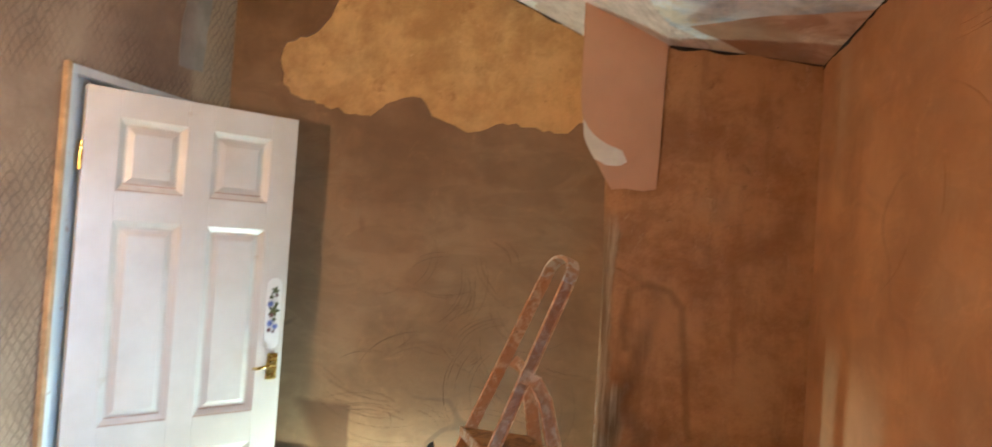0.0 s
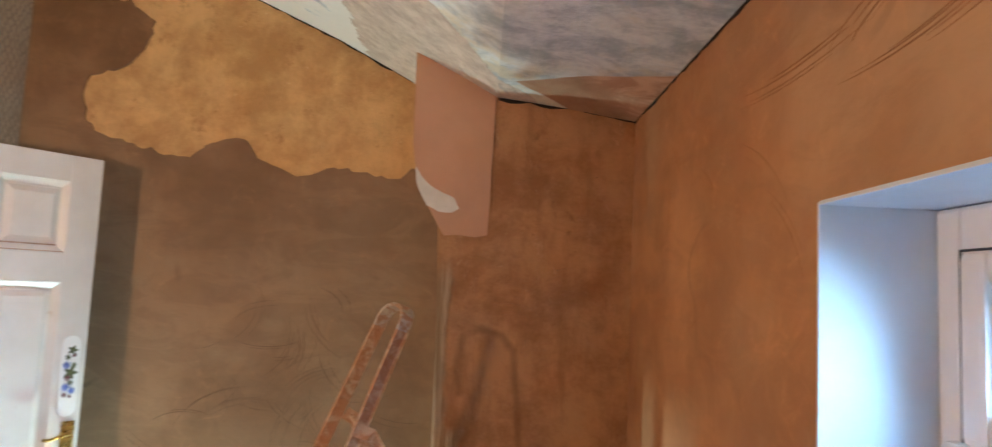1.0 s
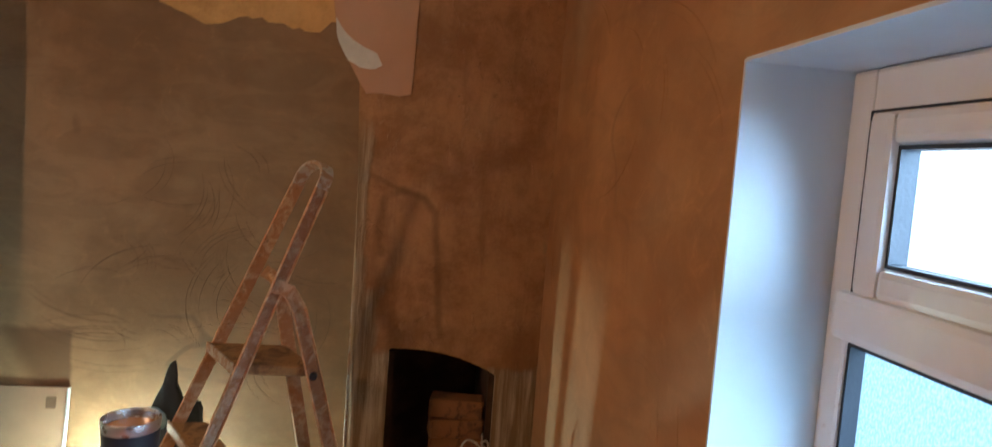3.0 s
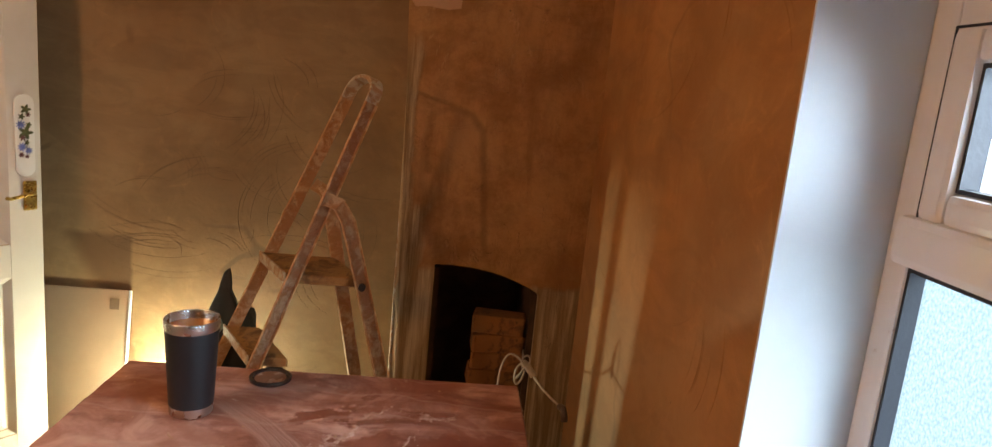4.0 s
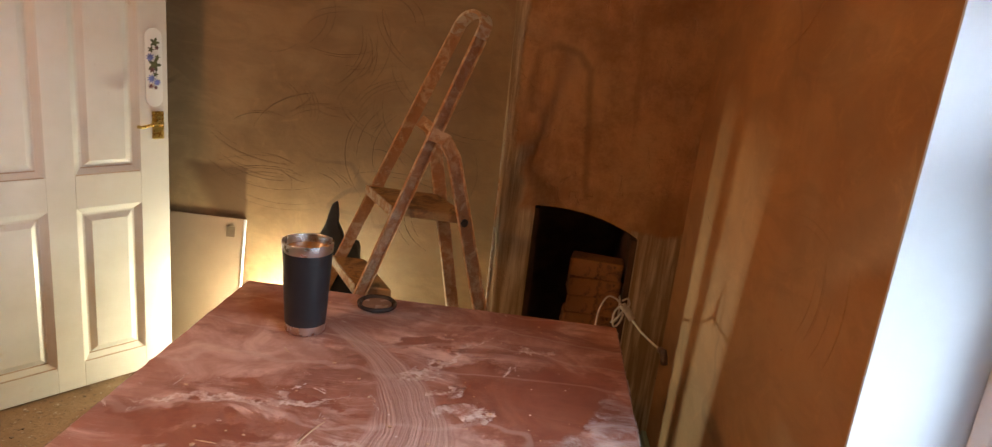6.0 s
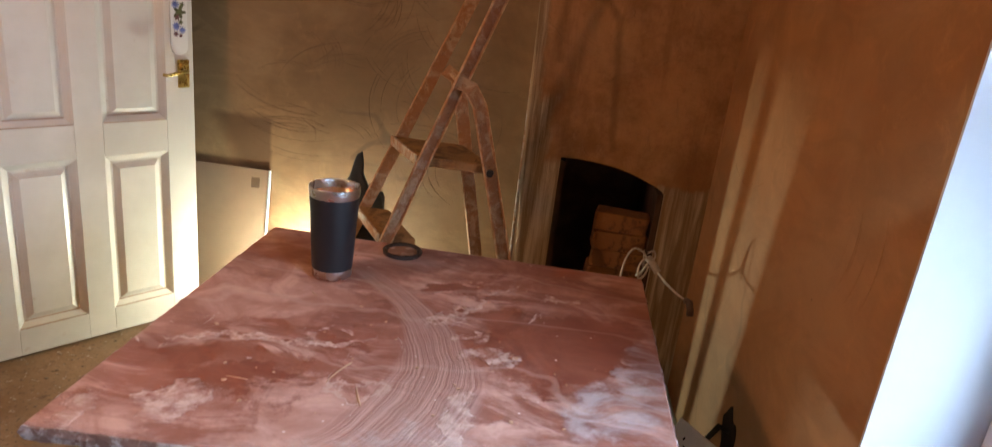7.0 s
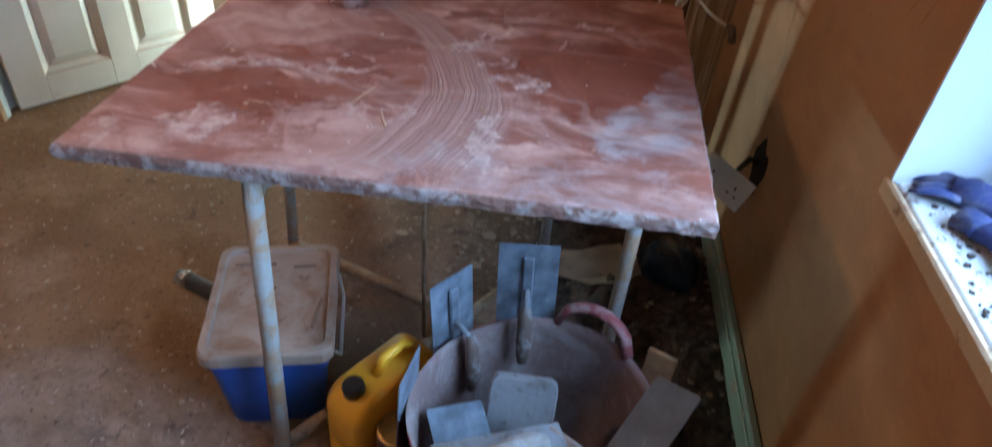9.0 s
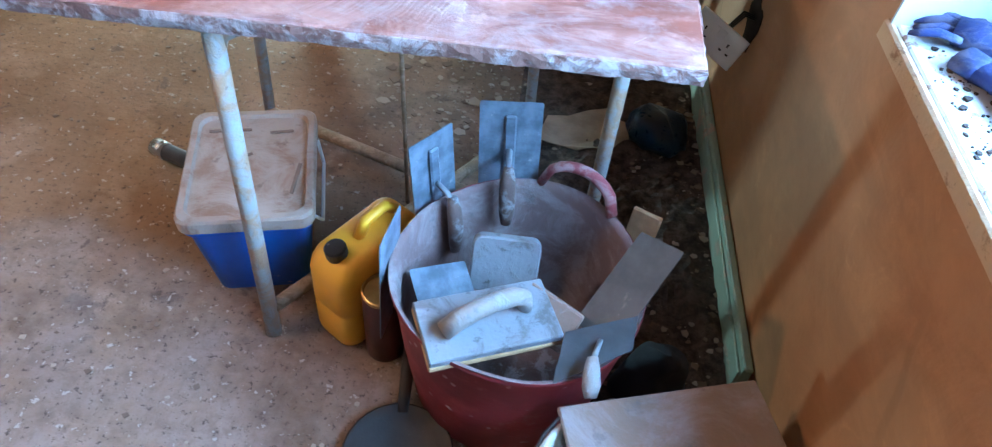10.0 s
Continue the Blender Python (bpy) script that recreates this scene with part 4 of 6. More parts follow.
# ---------------- door ----------------
def door_frame():
    f = thing("door_frame", "pale painted door frame with a raw pine edge", "door frame", kind="structure")
    for nm, a, b, mt in (
        ("jamb", (XL - 0.15, DY0 - 0.03, 0), (XL + 0.012, DY0, DZ), M_FRAME),
        ("jamb", (XL - 0.15, DY1, 0), (XL + 0.012, DY1 + 0.03, DZ), M_FRAME),
        ("stop", (XL - 0.12, DY0, 0), (XL - 0.018, DY0 + 0.085, DZ), M_FRAME),
        ("head", (XL - 0.15, DY0 - 0.03, DZ), (XL + 0.012, DY1 + 0.03, DZ + 0.032), M_FRAME),
        ("raw_edge", (XL - 0.01, DY0 - 0.052, 0), (XL + 0.02, DY0 - 0.031, DZ + 0.035), M_BAREWOOD),
    ):
        b_ = bmesh.new()
        box(b_, a, b, 0.003)
        part(nm, b_, mt, f)
    return f


door_frame()


def door():
    """A six-panel door, hinged at its origin; u runs along it, its face looks to -v."""
    ang = math.degrees(math.atan2(0.807, 0.591))
    d = thing("door_1", "open six-panel white gloss door with brass lever handle", "door", pose(2.211, 5.952, 0.012, 0, 0, ang), kind="structure")
    W, H, TH = 0.762, 1.992, 0.04
    us = [(0.108, 0.335), (0.428, 0.655)]
    zs = [(0.10, 0.70), (0.82, 1.535), (1.64, 1.895)]
    # stiles and rails
    def bar(name, u0, u1, z0, z1):
        b = bmesh.new()
        box(b, (u0, 0, z0), (u1, TH, z1), 0.0015)
        part(name, b, M_DOOR, d)
    bar("stile", 0, us[0][0], 0, H)
    bar("stile", us[1][1], W, 0, H)
    bar("muntin", us[0][1], us[1][0], 0, H)
    for z0, z1 in ((0, zs[0][0]), (zs[0][1], zs[1][0]), (zs[1][1], zs[2][0]), (zs[2][1], H)):
        bar("rail", us[0][0], us[0][1], z0, z1)
        bar("rail", us[1][0], us[1][1], z0, z1)
    for u0, u1 in us:
        for z0, z1 in zs:
            b = bmesh.new()
            # sunk field with a raised middle
            k, g = 0.030, 0.017
            def ring(i, y):
                return [b.verts.new(c) for c in ((u0 + i, y, z0 + i), (u1 - i, y, z0 + i), (u1 - i, y, z1 - i), (u0 + i, y, z1 - i))]
            rs = [ring(0, 0.0005), ring(0.004, 0.003), ring(0.022, g), ring(k, g), ring(k + 0.020, 0.006), ring(k + 0.021, 0.0055)]
            for r, s in zip(rs, rs[1:]):
                for i in range(4):
                    b.faces.new((r[i], r[(i + 1) % 4], s[(i + 1) % 4], s[i]))
            b.faces.new(rs[-1])
            bk = [b.verts.new(c) for c in ((u0, TH - 0.01, z0), (u1, TH - 0.01, z0), (u1, TH - 0.01, z1), (u0, TH - 0.01, z1))]
            for i in range(4):
                b.faces.new((rs[0][i], rs[0][(i + 1) % 4], bk[(i + 1) % 4], bk[i]))
            b.faces.new(bk)
            pn = part("panel", b, M_DOOR, d)
            # thin brown strips along the lower edges of each panel
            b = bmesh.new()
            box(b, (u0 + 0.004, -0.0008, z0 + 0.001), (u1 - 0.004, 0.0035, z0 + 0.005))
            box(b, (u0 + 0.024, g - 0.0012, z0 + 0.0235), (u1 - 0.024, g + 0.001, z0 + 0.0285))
            part("moulding_strip", b, M_GROOVE, pn, "brown strip along the foot of the moulding")
    # ceramic finger plate
    b = bmesh.new()
    prism(b, [(u + 0.710, z + 1.204) for u, z in rounded(0.062, 0.285, 0.03, 8)], lambda a, c, e: (a, -0.006 + e, c), 0.006)
    fp = part("finger_plate", b, M_CERAMIC, d, "white ceramic finger plate with painted flowers")
    def blob(name, u, z, r, mt, petals, lab):
        b, r = bmesh.new(), r * 1.3
        o = [((r * (0.72 + 0.28 * math.cos(petals * t))) * math.cos(t) + u, (r * (0.72 + 0.28 * math.cos(petals * t))) * math.sin(t) + z) for t in (math.tau * i / 40 for i in range(40))]
        prism(b, o, lambda a, c, e: (a, -0.0078 + e, c), 0.0016)
        part(name, b, mt, fp, lab)
    for u, z, r in ((0.714, 1.315, 0.014), (0.712, 1.235, 0.019), (0.700, 1.29, 0.009), (0.722, 1.262, 0.008), (0.715, 1.20, 0.008)):
        blob("painted_leaf", u, z - 0.02, r, M_LEAF, 5, "olive leaf")
    for u, z, r in ((0.697, 1.262, 0.013), (0.700, 1.185, 0.013), (0.721, 1.172, 0.011)):
        blob("painted_flower", u, z - 0.02, r, M_BLUEF, 9, "blue flower")
    for u, z, r in ((0.721, 1.297, 0.007), (0.703, 1.218, 0.010), (0.697, 1.158, 0.008), (0.715, 1.152, 0.006)):
        blob("painted_berry", u, z - 0.02, r, M_BERRY, 6, "dark berry")
    # lever handle
    b = bmesh.new()
    box(b, (0.700, -0.008, 0.94), (0.744, 0.0, 1.045), 0.003)
    hp = part("handle_plate", b, M_BRASS, d, "brass backplate")
    b = bmesh.new()
    tube(b, [(0.722, -0.006, 1.005), (0.722, -0.036, 1.005)], 0.008, 10)
    tube(b, [(0.726, -0.038, 1.006), (0.70, -0.040, 1.004), (0.67, -0.041, 0.997), (0.645, -0.040, 0.992), (0.63, -0.041, 0.996)], 0.006, 8)
    part("lever", b, M_BRASS, hp, "slim brass lever", True)
    b = bmesh.new()
    tube(b, [(-0.004, 0.004, 1.70), (-0.004, 0.004, 1.80)], 0.007, 8)
    part("hinge", b, M_BRASS, d)
    return d


door()

# ---------------- hardboard sheet leaning on the back wall ----------------
bm = bmesh.new()
box(bm, (2.40, 0, 0), (2.875, 0.006, 0.60), 0.001, pose(0, 6.70, 0.0, -8.5, 0, 0))
hb = simple("hardboard_sheet", "bare pink hardboard sheet leaning on the back wall", "board", bm, M_PANEL)
bm = bmesh.new()
box(bm, (2.795, -0.002, 0.52), (2.832, -0.0005, 0.565), 0, pose(0, 6.70, 0.0, -8.5, 0, 0))
part("tape", bm, plain("brown_tape", (0.22, 0.13, 0.075, 1), 0.6), hb, "square of brown tape")
# white strip standing for the light caught on the right edge
bm = bmesh.new()
box(bm, (2.868, -0.003, 0.0), (2.8765, 0.008, 0.60), 0.0005, pose(0, 6.70, 0.0, -8.5, 0, 0))
part("pale_edge", bm, M_REVEAL, hb, "cut edge painted white for the light it catches")


# ---------------- added lamp housing, out of sight under the site light ---
def unseen_lamp_body():
    t = thing("unseen_lamp_body", "unseen lamp housing added below the site light", "work light", pose(3.08, 6.655, 0, 0, 0, 10))
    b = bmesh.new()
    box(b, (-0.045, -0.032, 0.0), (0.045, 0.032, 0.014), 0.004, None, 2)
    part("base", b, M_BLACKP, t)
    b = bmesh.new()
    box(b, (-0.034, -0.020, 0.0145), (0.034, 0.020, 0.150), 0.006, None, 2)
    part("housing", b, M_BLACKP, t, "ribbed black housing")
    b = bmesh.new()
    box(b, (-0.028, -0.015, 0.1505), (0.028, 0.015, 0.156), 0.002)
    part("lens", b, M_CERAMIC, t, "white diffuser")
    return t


unseen_lamp_body()


# ---------------- plastering table ----------------
def table():
    t = thing("plastering_table", "square red board smeared with plaster on a folding steel stand", "work table", pose(3.81, 5.318, 0, 0, 0, -0.5))
    b = bmesh.new()
    box(b, (-0.523, -0.488, 0.716), (0.523, 0.482, 0.730), 0.003)
    # the near right corner sits a little further back
    for v in b.verts:
        if v.co.x > 0 and v.co.y < 0:
            v.co.x -= 0.008
            v.co.y += 0.052
    part("board_top", b, M_BOARD, t, "red board smeared with drying pink plaster")
    b = bmesh.new()
    rng = random.Random(8)
    loops = []
    corners = [(-0.525, -0.490), (0.517, -0.438), (0.525, 0.484), (-0.525, 0.484)]
    per = []
    for (ax, ay), (bx, by) in zip(corners, corners[1:] + corners[:1]):
        per += [(ax + (bx - ax) * k / 60, ay + (by - ay) * k / 60) for k in range(60)]
    for zc, inn in ((0.7285, 0.010), (0.7255, 0.0), (0.715, -0.003), (0.700, 0.0), (0.694, 0.012)):
        loops.append([b.verts.new((x * (1 - inn / 0.5) + rng.uniform(-.0022, .0022), y * (1 - inn / 0.5) + rng.uniform(-.0022, .0022), zc + rng.uniform(-.0012, .0012))) for x, y in per])
    for r, s in zip(loops, loops[1:]):
        for k in range(len(per)):
            b.faces.new((r[k], r[(k + 1) % len(per)], s[(k + 1) % len(per)], s[k]))
    b.faces.new(loops[-1])
    b.faces.new(loops[0])
    part("board_edge", b, M_EDGE, t, "edge crusted with dried plaster")
    # splashes and drag ridges lying on the board
    for n in range(5):
        b = bmesh.new()
        x, y, a, ln = rng.uniform(-0.4, 0.45), rng.uniform(-0.36, 0.4), rng.uniform(0, 6.28), rng.uniform(0.015, 0.045)
        c = rng.uniform(-0.15, 0.15)
        tube(b, [(x + ln * s * math.cos(a + c * s), y + ln * s * math.sin(a + c * s), 0.7305) for s in (-1, -0.5, 0, 0.5, 1)], 0.002, 6, 0.6, True, [0.0008, rng.uniform(.001, .003), rng.uniform(.0015, .004), rng.uniform(.001, .003), 0.0008])
        part("plaster_ridge", b, M_FRESH, t, "ridge of dried plaster", True)
    # stand
    def leg(foot, top, r=0.017):
        b = bmesh.new()
        tube(b, [foot, tuple((f + g) / 2 for f, g in zip(foot, top)), top], r, 12)
        part("leg", b, M_STEEL, t, "splashed steel leg", True)
    def to(x, y, z):
        return (x - 3.81, y - 5.318, z)
    leg(to(3.604, 4.785, 0), to(3.585, 4.87, 0.694))
    leg(to(4.246, 5.08, 0), to(4.235, 5.08, 0.694), 0.015)
    leg(to(3.404, 5.38, 0), to(3.43, 5.38, 0.694), 0.014)
    leg(to(4.085, 5.5, 0), to(4.06, 5.5, 0.694), 0.014)
    def bar(name, a, c, r):
        b = bmesh.new()
        tube(b, [a, c], r, 10)
        part(name, b, M_BRACE, t, "", True)
    bar("brace", to(3.607, 4.80, 0.07), to(4.083, 5.495, 0.07), 0.015)
    bar("brace", to(3.408, 5.375, 0.10), to(4.243, 5.085, 0.10), 0.015)
    bar("centre_rod", to(3.816, 5.17, 0.05), to(3.803, 5.17, 0.694), 0.005)
    bar("top_rail", to(3.585, 4.87, 0.68), to(3.43, 5.38, 0.68), 0.014)
    bar("top_rail", to(4.235, 5.08, 0.68), to(4.06, 5.50, 0.68), 0.014)
    b = bmesh.new()
    prism(b, [(0.0, 0.694), (0.07, 0.694), (0.03, 0.672), (0.012, 0.62)], lambda a, c, e: (3.578 - 3.81 + a, 4.868 - 5.318 + e, c), 0.004)
    part("bracket", b, M_STEEL, t)
    return t


table()


# ---------------- step ladder ----------------
def ladder():
    t = thing("step_ladder", "plaster-caked aluminium step ladder with a hoop top", "step ladder")
    near0, near1 = Vector((3.325, 6.03, 0)), Vector((3.858, 6.085, 1.455))
    far0, far1 = Vector((3.135, 6.37, 0)), Vector((3.757, 6.30, 1.455))
    def strip(name, pts, w, th, mt, side):
        """A channel section: a flat web with two thin flanges."""
        b = bmesh.new()
        side = Vector(side).normalized()
        P = [Vector(p) for p in pts]
        rings = []
        for i, p in enumerate(P):
            d = (P[min(i + 1, len(P) - 1)] - P[max(i - 1, 0)]).normalized()
            s = (side - d * side.dot(d)).normalized()
            u = d.cross(s)
            rings.append([b.verts.new(p + a * u * w / 2 + c * s * th / 2) for a, c in ((-1, -1), (1, -1), (1, 1), (0.8, 1), (0.8, -0.6), (-0.8, -0.6), (-0.8, 1), (-1, 1))])
        for r, s in zip(rings, rings[1:]):
            for k in range(8):
                b.faces.new((r[k], r[(k + 1) % 8], s[(k + 1) % 8], s[k]))
        b.faces.new(rings[0])
        b.faces.new(rings[-1])
        return part(name, b, mt, t)
    wdir = (far1 - near1).normalized()
    strip("stile", [near0, near1], 0.038, 0.018, M_LADDER, -wdir)
    strip("stile", [far0, far1], 0.038, 0.018, M_LADDER, wdir)
    # hoop over the top
    mid, up = (near1 + far1) / 2, (near1 - near0).normalized()
    half = (far1 - near1).length / 2
    pts = []
    for k in range(13):
        a = math.pi * k / 12
        pts.append(mid - wdir * half * math.cos(a) + up * 0.075 * math.sin(a) ** 0.6)
    b = bmesh.new()
    acr = up.cross(wdir).normalized()
    rings = []
    for i, p in enumerate(pts):
        d = (pts[min(i + 1, 12)] - pts[max(i - 1, 0)]).normalized()
        s = d.cross(acr)
        rings.append([b.verts.new(p + x * acr * 0.019 + y * s * 0.006) for x, y in ((-1, -1), (1, -1), (1, 1), (-1, 1))])
    for r, s in zip(rings, rings[1:]):
        for k in range(4):
            b.faces.new((r[k], r[(k + 1) % 4], s[(k + 1) % 4], s[k]))
    b.faces.new(rings[0])
    b.faces.new(rings[-1])
    part("hoop", b, M_LADEDGE, t, "worn pale hoop")
    # back legs, bent over at the top
    nb = [Vector((3.74, 6.065, 1.165)), Vector((3.785, 6.062, 1.15)), Vector((3.815, 6.06, 1.10)), Vector((3.87, 6.055, 0.90)), Vector((4.11, 6.04, 0.0))]
    fb = [Vector((3.66, 6.325, 1.165)), Vector((3.70, 6.325, 1.14)), Vector((3.72, 6.322, 1.08)), Vector((3.755, 6.32, 0.90)), Vector((3.93, 6.31, 0.0))]
    strip("back_leg", nb, 0.042, 0.02, M_LADDER, -wdir)
    strip("back_leg", fb, 0.042, 0.02, M_LADDER, wdir)
    b = bmesh.new()
    tube(b, [nb[0] + Vector((0.02, 0, -0.01)), fb[0] + Vector((0.02, 0, -0.01))], 0.008, 8)
    part("cross_bar", b, M_LADDER, t)
    # platform and treads
    def tread(name, z, depth, mt):
        s = z / 1.455
        a, c = near0.lerp(near1, s), far0.lerp(far1, s)
        b = bmesh.new()
        v = [a + Vector((-0.03, 0.012, 0)), a + Vector((depth, 0.012, 0)), c + Vector((depth, -0.012, 0)), c + Vector((-0.03, -0.012, 0))]
        lo = [b.verts.new(p + Vector((0, 0, -0.03))) for p in v]
        hi = [b.verts.new(p) for p in v]
        b.faces.new(hi)
        b.faces.new(lo)
        for i in range(4):
            b.faces.new((lo[i], lo[(i + 1) % 4], hi[(i + 1) % 4], hi[i]))
        bmesh.ops.bevel(b, geom=list(b.edges), offset=0.004, segments=1, affect="EDGES")
        tr = part(name, b, mt, t)
        b = bmesh.new()
        n0, n1 = v[0], v[3]
        box_pts = [n0 + Vector((-0.006, 0, -0.030)), n1 + Vector((-0.006, 0, -0.030)), n1 + Vector((-0.006, 0, 0.003)), n0 + Vector((-0.006, 0, 0.003))]
        f0 = [b.verts.new(p) for p in box_pts]
        f1 = [b.verts.new(p + Vector((0.006, 0, 0))) for p in box_pts]
        b.faces.new(f0)
        b.faces.new(f1)
        for i in range(4):
            b.faces.new((f0[i], f0[(i + 1) % 4], f1[(i + 1) % 4], f1[i]))
        part("tread_nosing", b, M_LADEDGE, tr, "pale metal nosing")
    tread("platform", 0.922, 0.215, M_STEP)
    tread("tread", 0.65, 0.09, M_STEP)
    tread("tread", 0.33, 0.09, M_STEP)
    for p in (Vector((3.868, 6.040, 0.905)),):
        b = bmesh.new()
        tube(b, [p + Vector((0, 0.012, 0)), p + Vector((0, -0.004, 0))], 0.011, 10)
        part("bolt", b, M_IRON, t)
    return t


ladder()


# ---------------- things on the table ----------------
def tumbler():
    t = thing("travel_tumbler", "open black steel tumbler of tea on the board", "tumbler", pose(3.544, 5.54, 0.731))
    b = bmesh.new()
    lathe(b, [(0.0, 0.0), (0.046, 0.0), (0.048, 0.003), (0.0485, 0.022)], 40)
    part("steel_base", b, M_CHROME, t, "bare steel foot", True)
    b = bmesh.new()
    lathe(b, [(0.0487, 0.0222), (0.0495, 0.026), (0.0585, 0.195), (0.0590, 0.204)], 40)
    part("body", b, M_BLACKCUP, t, "matt black body", True)
    b = bmesh.new()
    lathe(b, [(0.0588, 0.2042), (0.0600, 0.209), (0.0608, 0.226), (0.0600, 0.2285), (0.0575, 0.2285), (0.0565, 0.224), (0.055, 0.205), (0.046, 0.03), (0.0, 0.03)], 40)
    part("steel_rim", b, M_CHROME, t, "polished steel rim", True)
    b = bmesh.new()
    lathe(b, [(0.0, 0.208), (0.0545, 0.208), (0.0545, 0.206), (0.0, 0.206)], 32)
    part("tea", b, M_TEA, t, "milky tea")
    return t


tumbler()


def cup_lid():
    t = thing("tumbler_lid", "smoky plastic tumbler lid lying on the board", "lid", pose(3.678, 5.735, 0.731, 0, 0, 0))
    b = bmesh.new()
    lathe(b, [(0.040, 0.004), (0.047, 0.0), (0.053, 0.002), (0.054, 0.010), (0.050, 0.013), (0.046, 0.010), (0.040, 0.006), (0.040, 0.004)], 40)
    part("rim", b, M_SMOKE, t, "dark rim", True)
    b = bmesh.new()
    lathe(b, [(0.0, 0.006), (0.040, 0.006), (0.040, 0.004), (0.0, 0.004)], 32)
    part("disc", b, plain("dusty_clear_plastic", (0.30, 0.16, 0.11, 1), 0.25), t, "clear dusty middle")
    return t


cup_lid()


def sack(name, label, cat, place, prof, mat, seed, oval=0.7, rz=0.0, crumple=0.02, light_stop=None):
    """A soft bag: a turned body, pushed about and creased."""
    b = bmesh.new()
    lathe(b, prof, 28, None, oval)
    bmesh.ops.subdivide_edges(b, edges=list(b.edges), cuts=1, use_grid_fill=True)
    for v in b.verts:
        d = noise.noise_vector(v.co * 9 + Vector((seed, 0, 0))) * crumple + noise.noise_vector(v.co * 28 + Vector((0, seed, 0))) * crumple * 0.35
        v.co += Vector((d.x, d.y, d.z if v.co.z > 0.02 else max(0, d.z) * 0.3))
        v.co.z = max(v.co.z, 0.0)
        # swell the hidden back so it blocks the lamp behind
        if light_stop and light_stop[0] < v.co.z < light_stop[1] and v.co.y > 0:
            v.co.y *= light_stop[2]
    ob = simple(name, label, cat, b, mat, "", True)
    ob.matrix_world = pose(*place, 0, 0, rz)
    return ob


# black tool bag with a pale cloth, standing behind the ladder
# foot raised and upper back widened to shape the site light's patch
sack("tool_bag", "black nylon tool bag hung on the ladder", "bag", (3.362, 6.425, 0), [(0.0, 0.225), (0.045, 0.23), (0.058, 0.25), (0.068, 0.32), (0.085, 0.44), (0.10, 0.50), (0.095, 0.57), (0.085, 0.63), (0.062, 0.69), (0.036, 0.75), (0.018, 0.80), (0.0, 0.82)], M_BLACKBAG, 3, 0.45, -36, 0.018, (0.45, 0.66, 3.0))
sack("cloth", "pale blue cloth draped over the tool bag", "cloth", (3.30, 6.405, 0.60), [(0.0, 0.0), (0.05, 0.0), (0.06, 0.02), (0.05, 0.045), (0.02, 0.06), (0.0, 0.062)], M_PALECLOTH, 8, 0.6, -30, 0.02)
bm = bmesh.new()
tube(bm, [(3.62, 6.25, 0.0), (3.61, 6.25, 0.25), (3.59, 6.25, 0.47), (3.555, 6.24, 0.60)], 0.05, 12, 0.6, True, [0.06, 0.075, 0.06, 0.02])
simple("trouser_bundle", "dark brown cloth bundle beside the tool bag", "cloth", bm, plain("dark_brown_cloth", (0.045, 0.03, 0.02, 1), 0.85), "", True)


# ---------------- flex by the hearth, and the loose socket ----------------
def flex():
    t = thing("electric_flex", "grubby white flex hanging out with a dangling end", "cable")
    def line(name, pts, r, mt, lab=""):
        b = bmesh.new()
        tube(b, pts, r, 8)
        part(name, b, mt, t, lab, True)
    line("lead", swung([(4.43, 6.41, 0.60), (4.41, 6.25, 0.58), (4.36, 6.05, 0.64), (4.362, 5.95, 0.70), (4.374, 5.93, 0.735), (4.385, 5.93, 0.725)], 6), 0.0035, M_WIRE)
    line("loop", swung([(4.292, 5.93, 0.64), (4.296, 5.93, 0.676), (4.301, 5.93, 0.727), (4.319, 5.93, 0.767), (4.347, 5.93, 0.762), (4.368, 5.93, 0.738)], 6), 0.003, M_WIRE)
    line("loop", swung([(4.372, 5.935, 0.750), (4.352, 5.94, 0.728), (4.345, 5.94, 0.700), (4.352, 5.94, 0.672), (4.366, 5.935, 0.690), (4.372, 5.93, 0.720)], 6), 0.003, M_WIRE)
    line("loop", swung([(4.362, 5.925, 0.762), (4.377, 5.92, 0.772), (4.384, 5.92, 0.755), (4.376, 5.925, 0.738)], 6), 0.0028, M_WIRE)
    line("knot", [(4.366, 5.93, 0.745), (4.378, 5.93, 0.735), (4.392, 5.925, 0.718), (4.400, 5.92, 0.708)], 0.011, M_WIRE, "lump of tape round the flex")
    line("tail", [(4.398, 5.925, 0.708), (4.412, 5.83, 0.712), (4.424, 5.75, 0.722), (4.437, 5.64, 0.744)], 0.0032, M_WIRE)
    line("plug_end", [(4.434, 5.655, 0.742), (4.438, 5.635, 0.746), (4.442, 5.63, 0.730), (4.444, 5.63, 0.716)], 0.0095, plain("brown_fitting", (0.10, 0.055, 0.035, 1), 0.5), "brown end fitting")
    return t


flex()


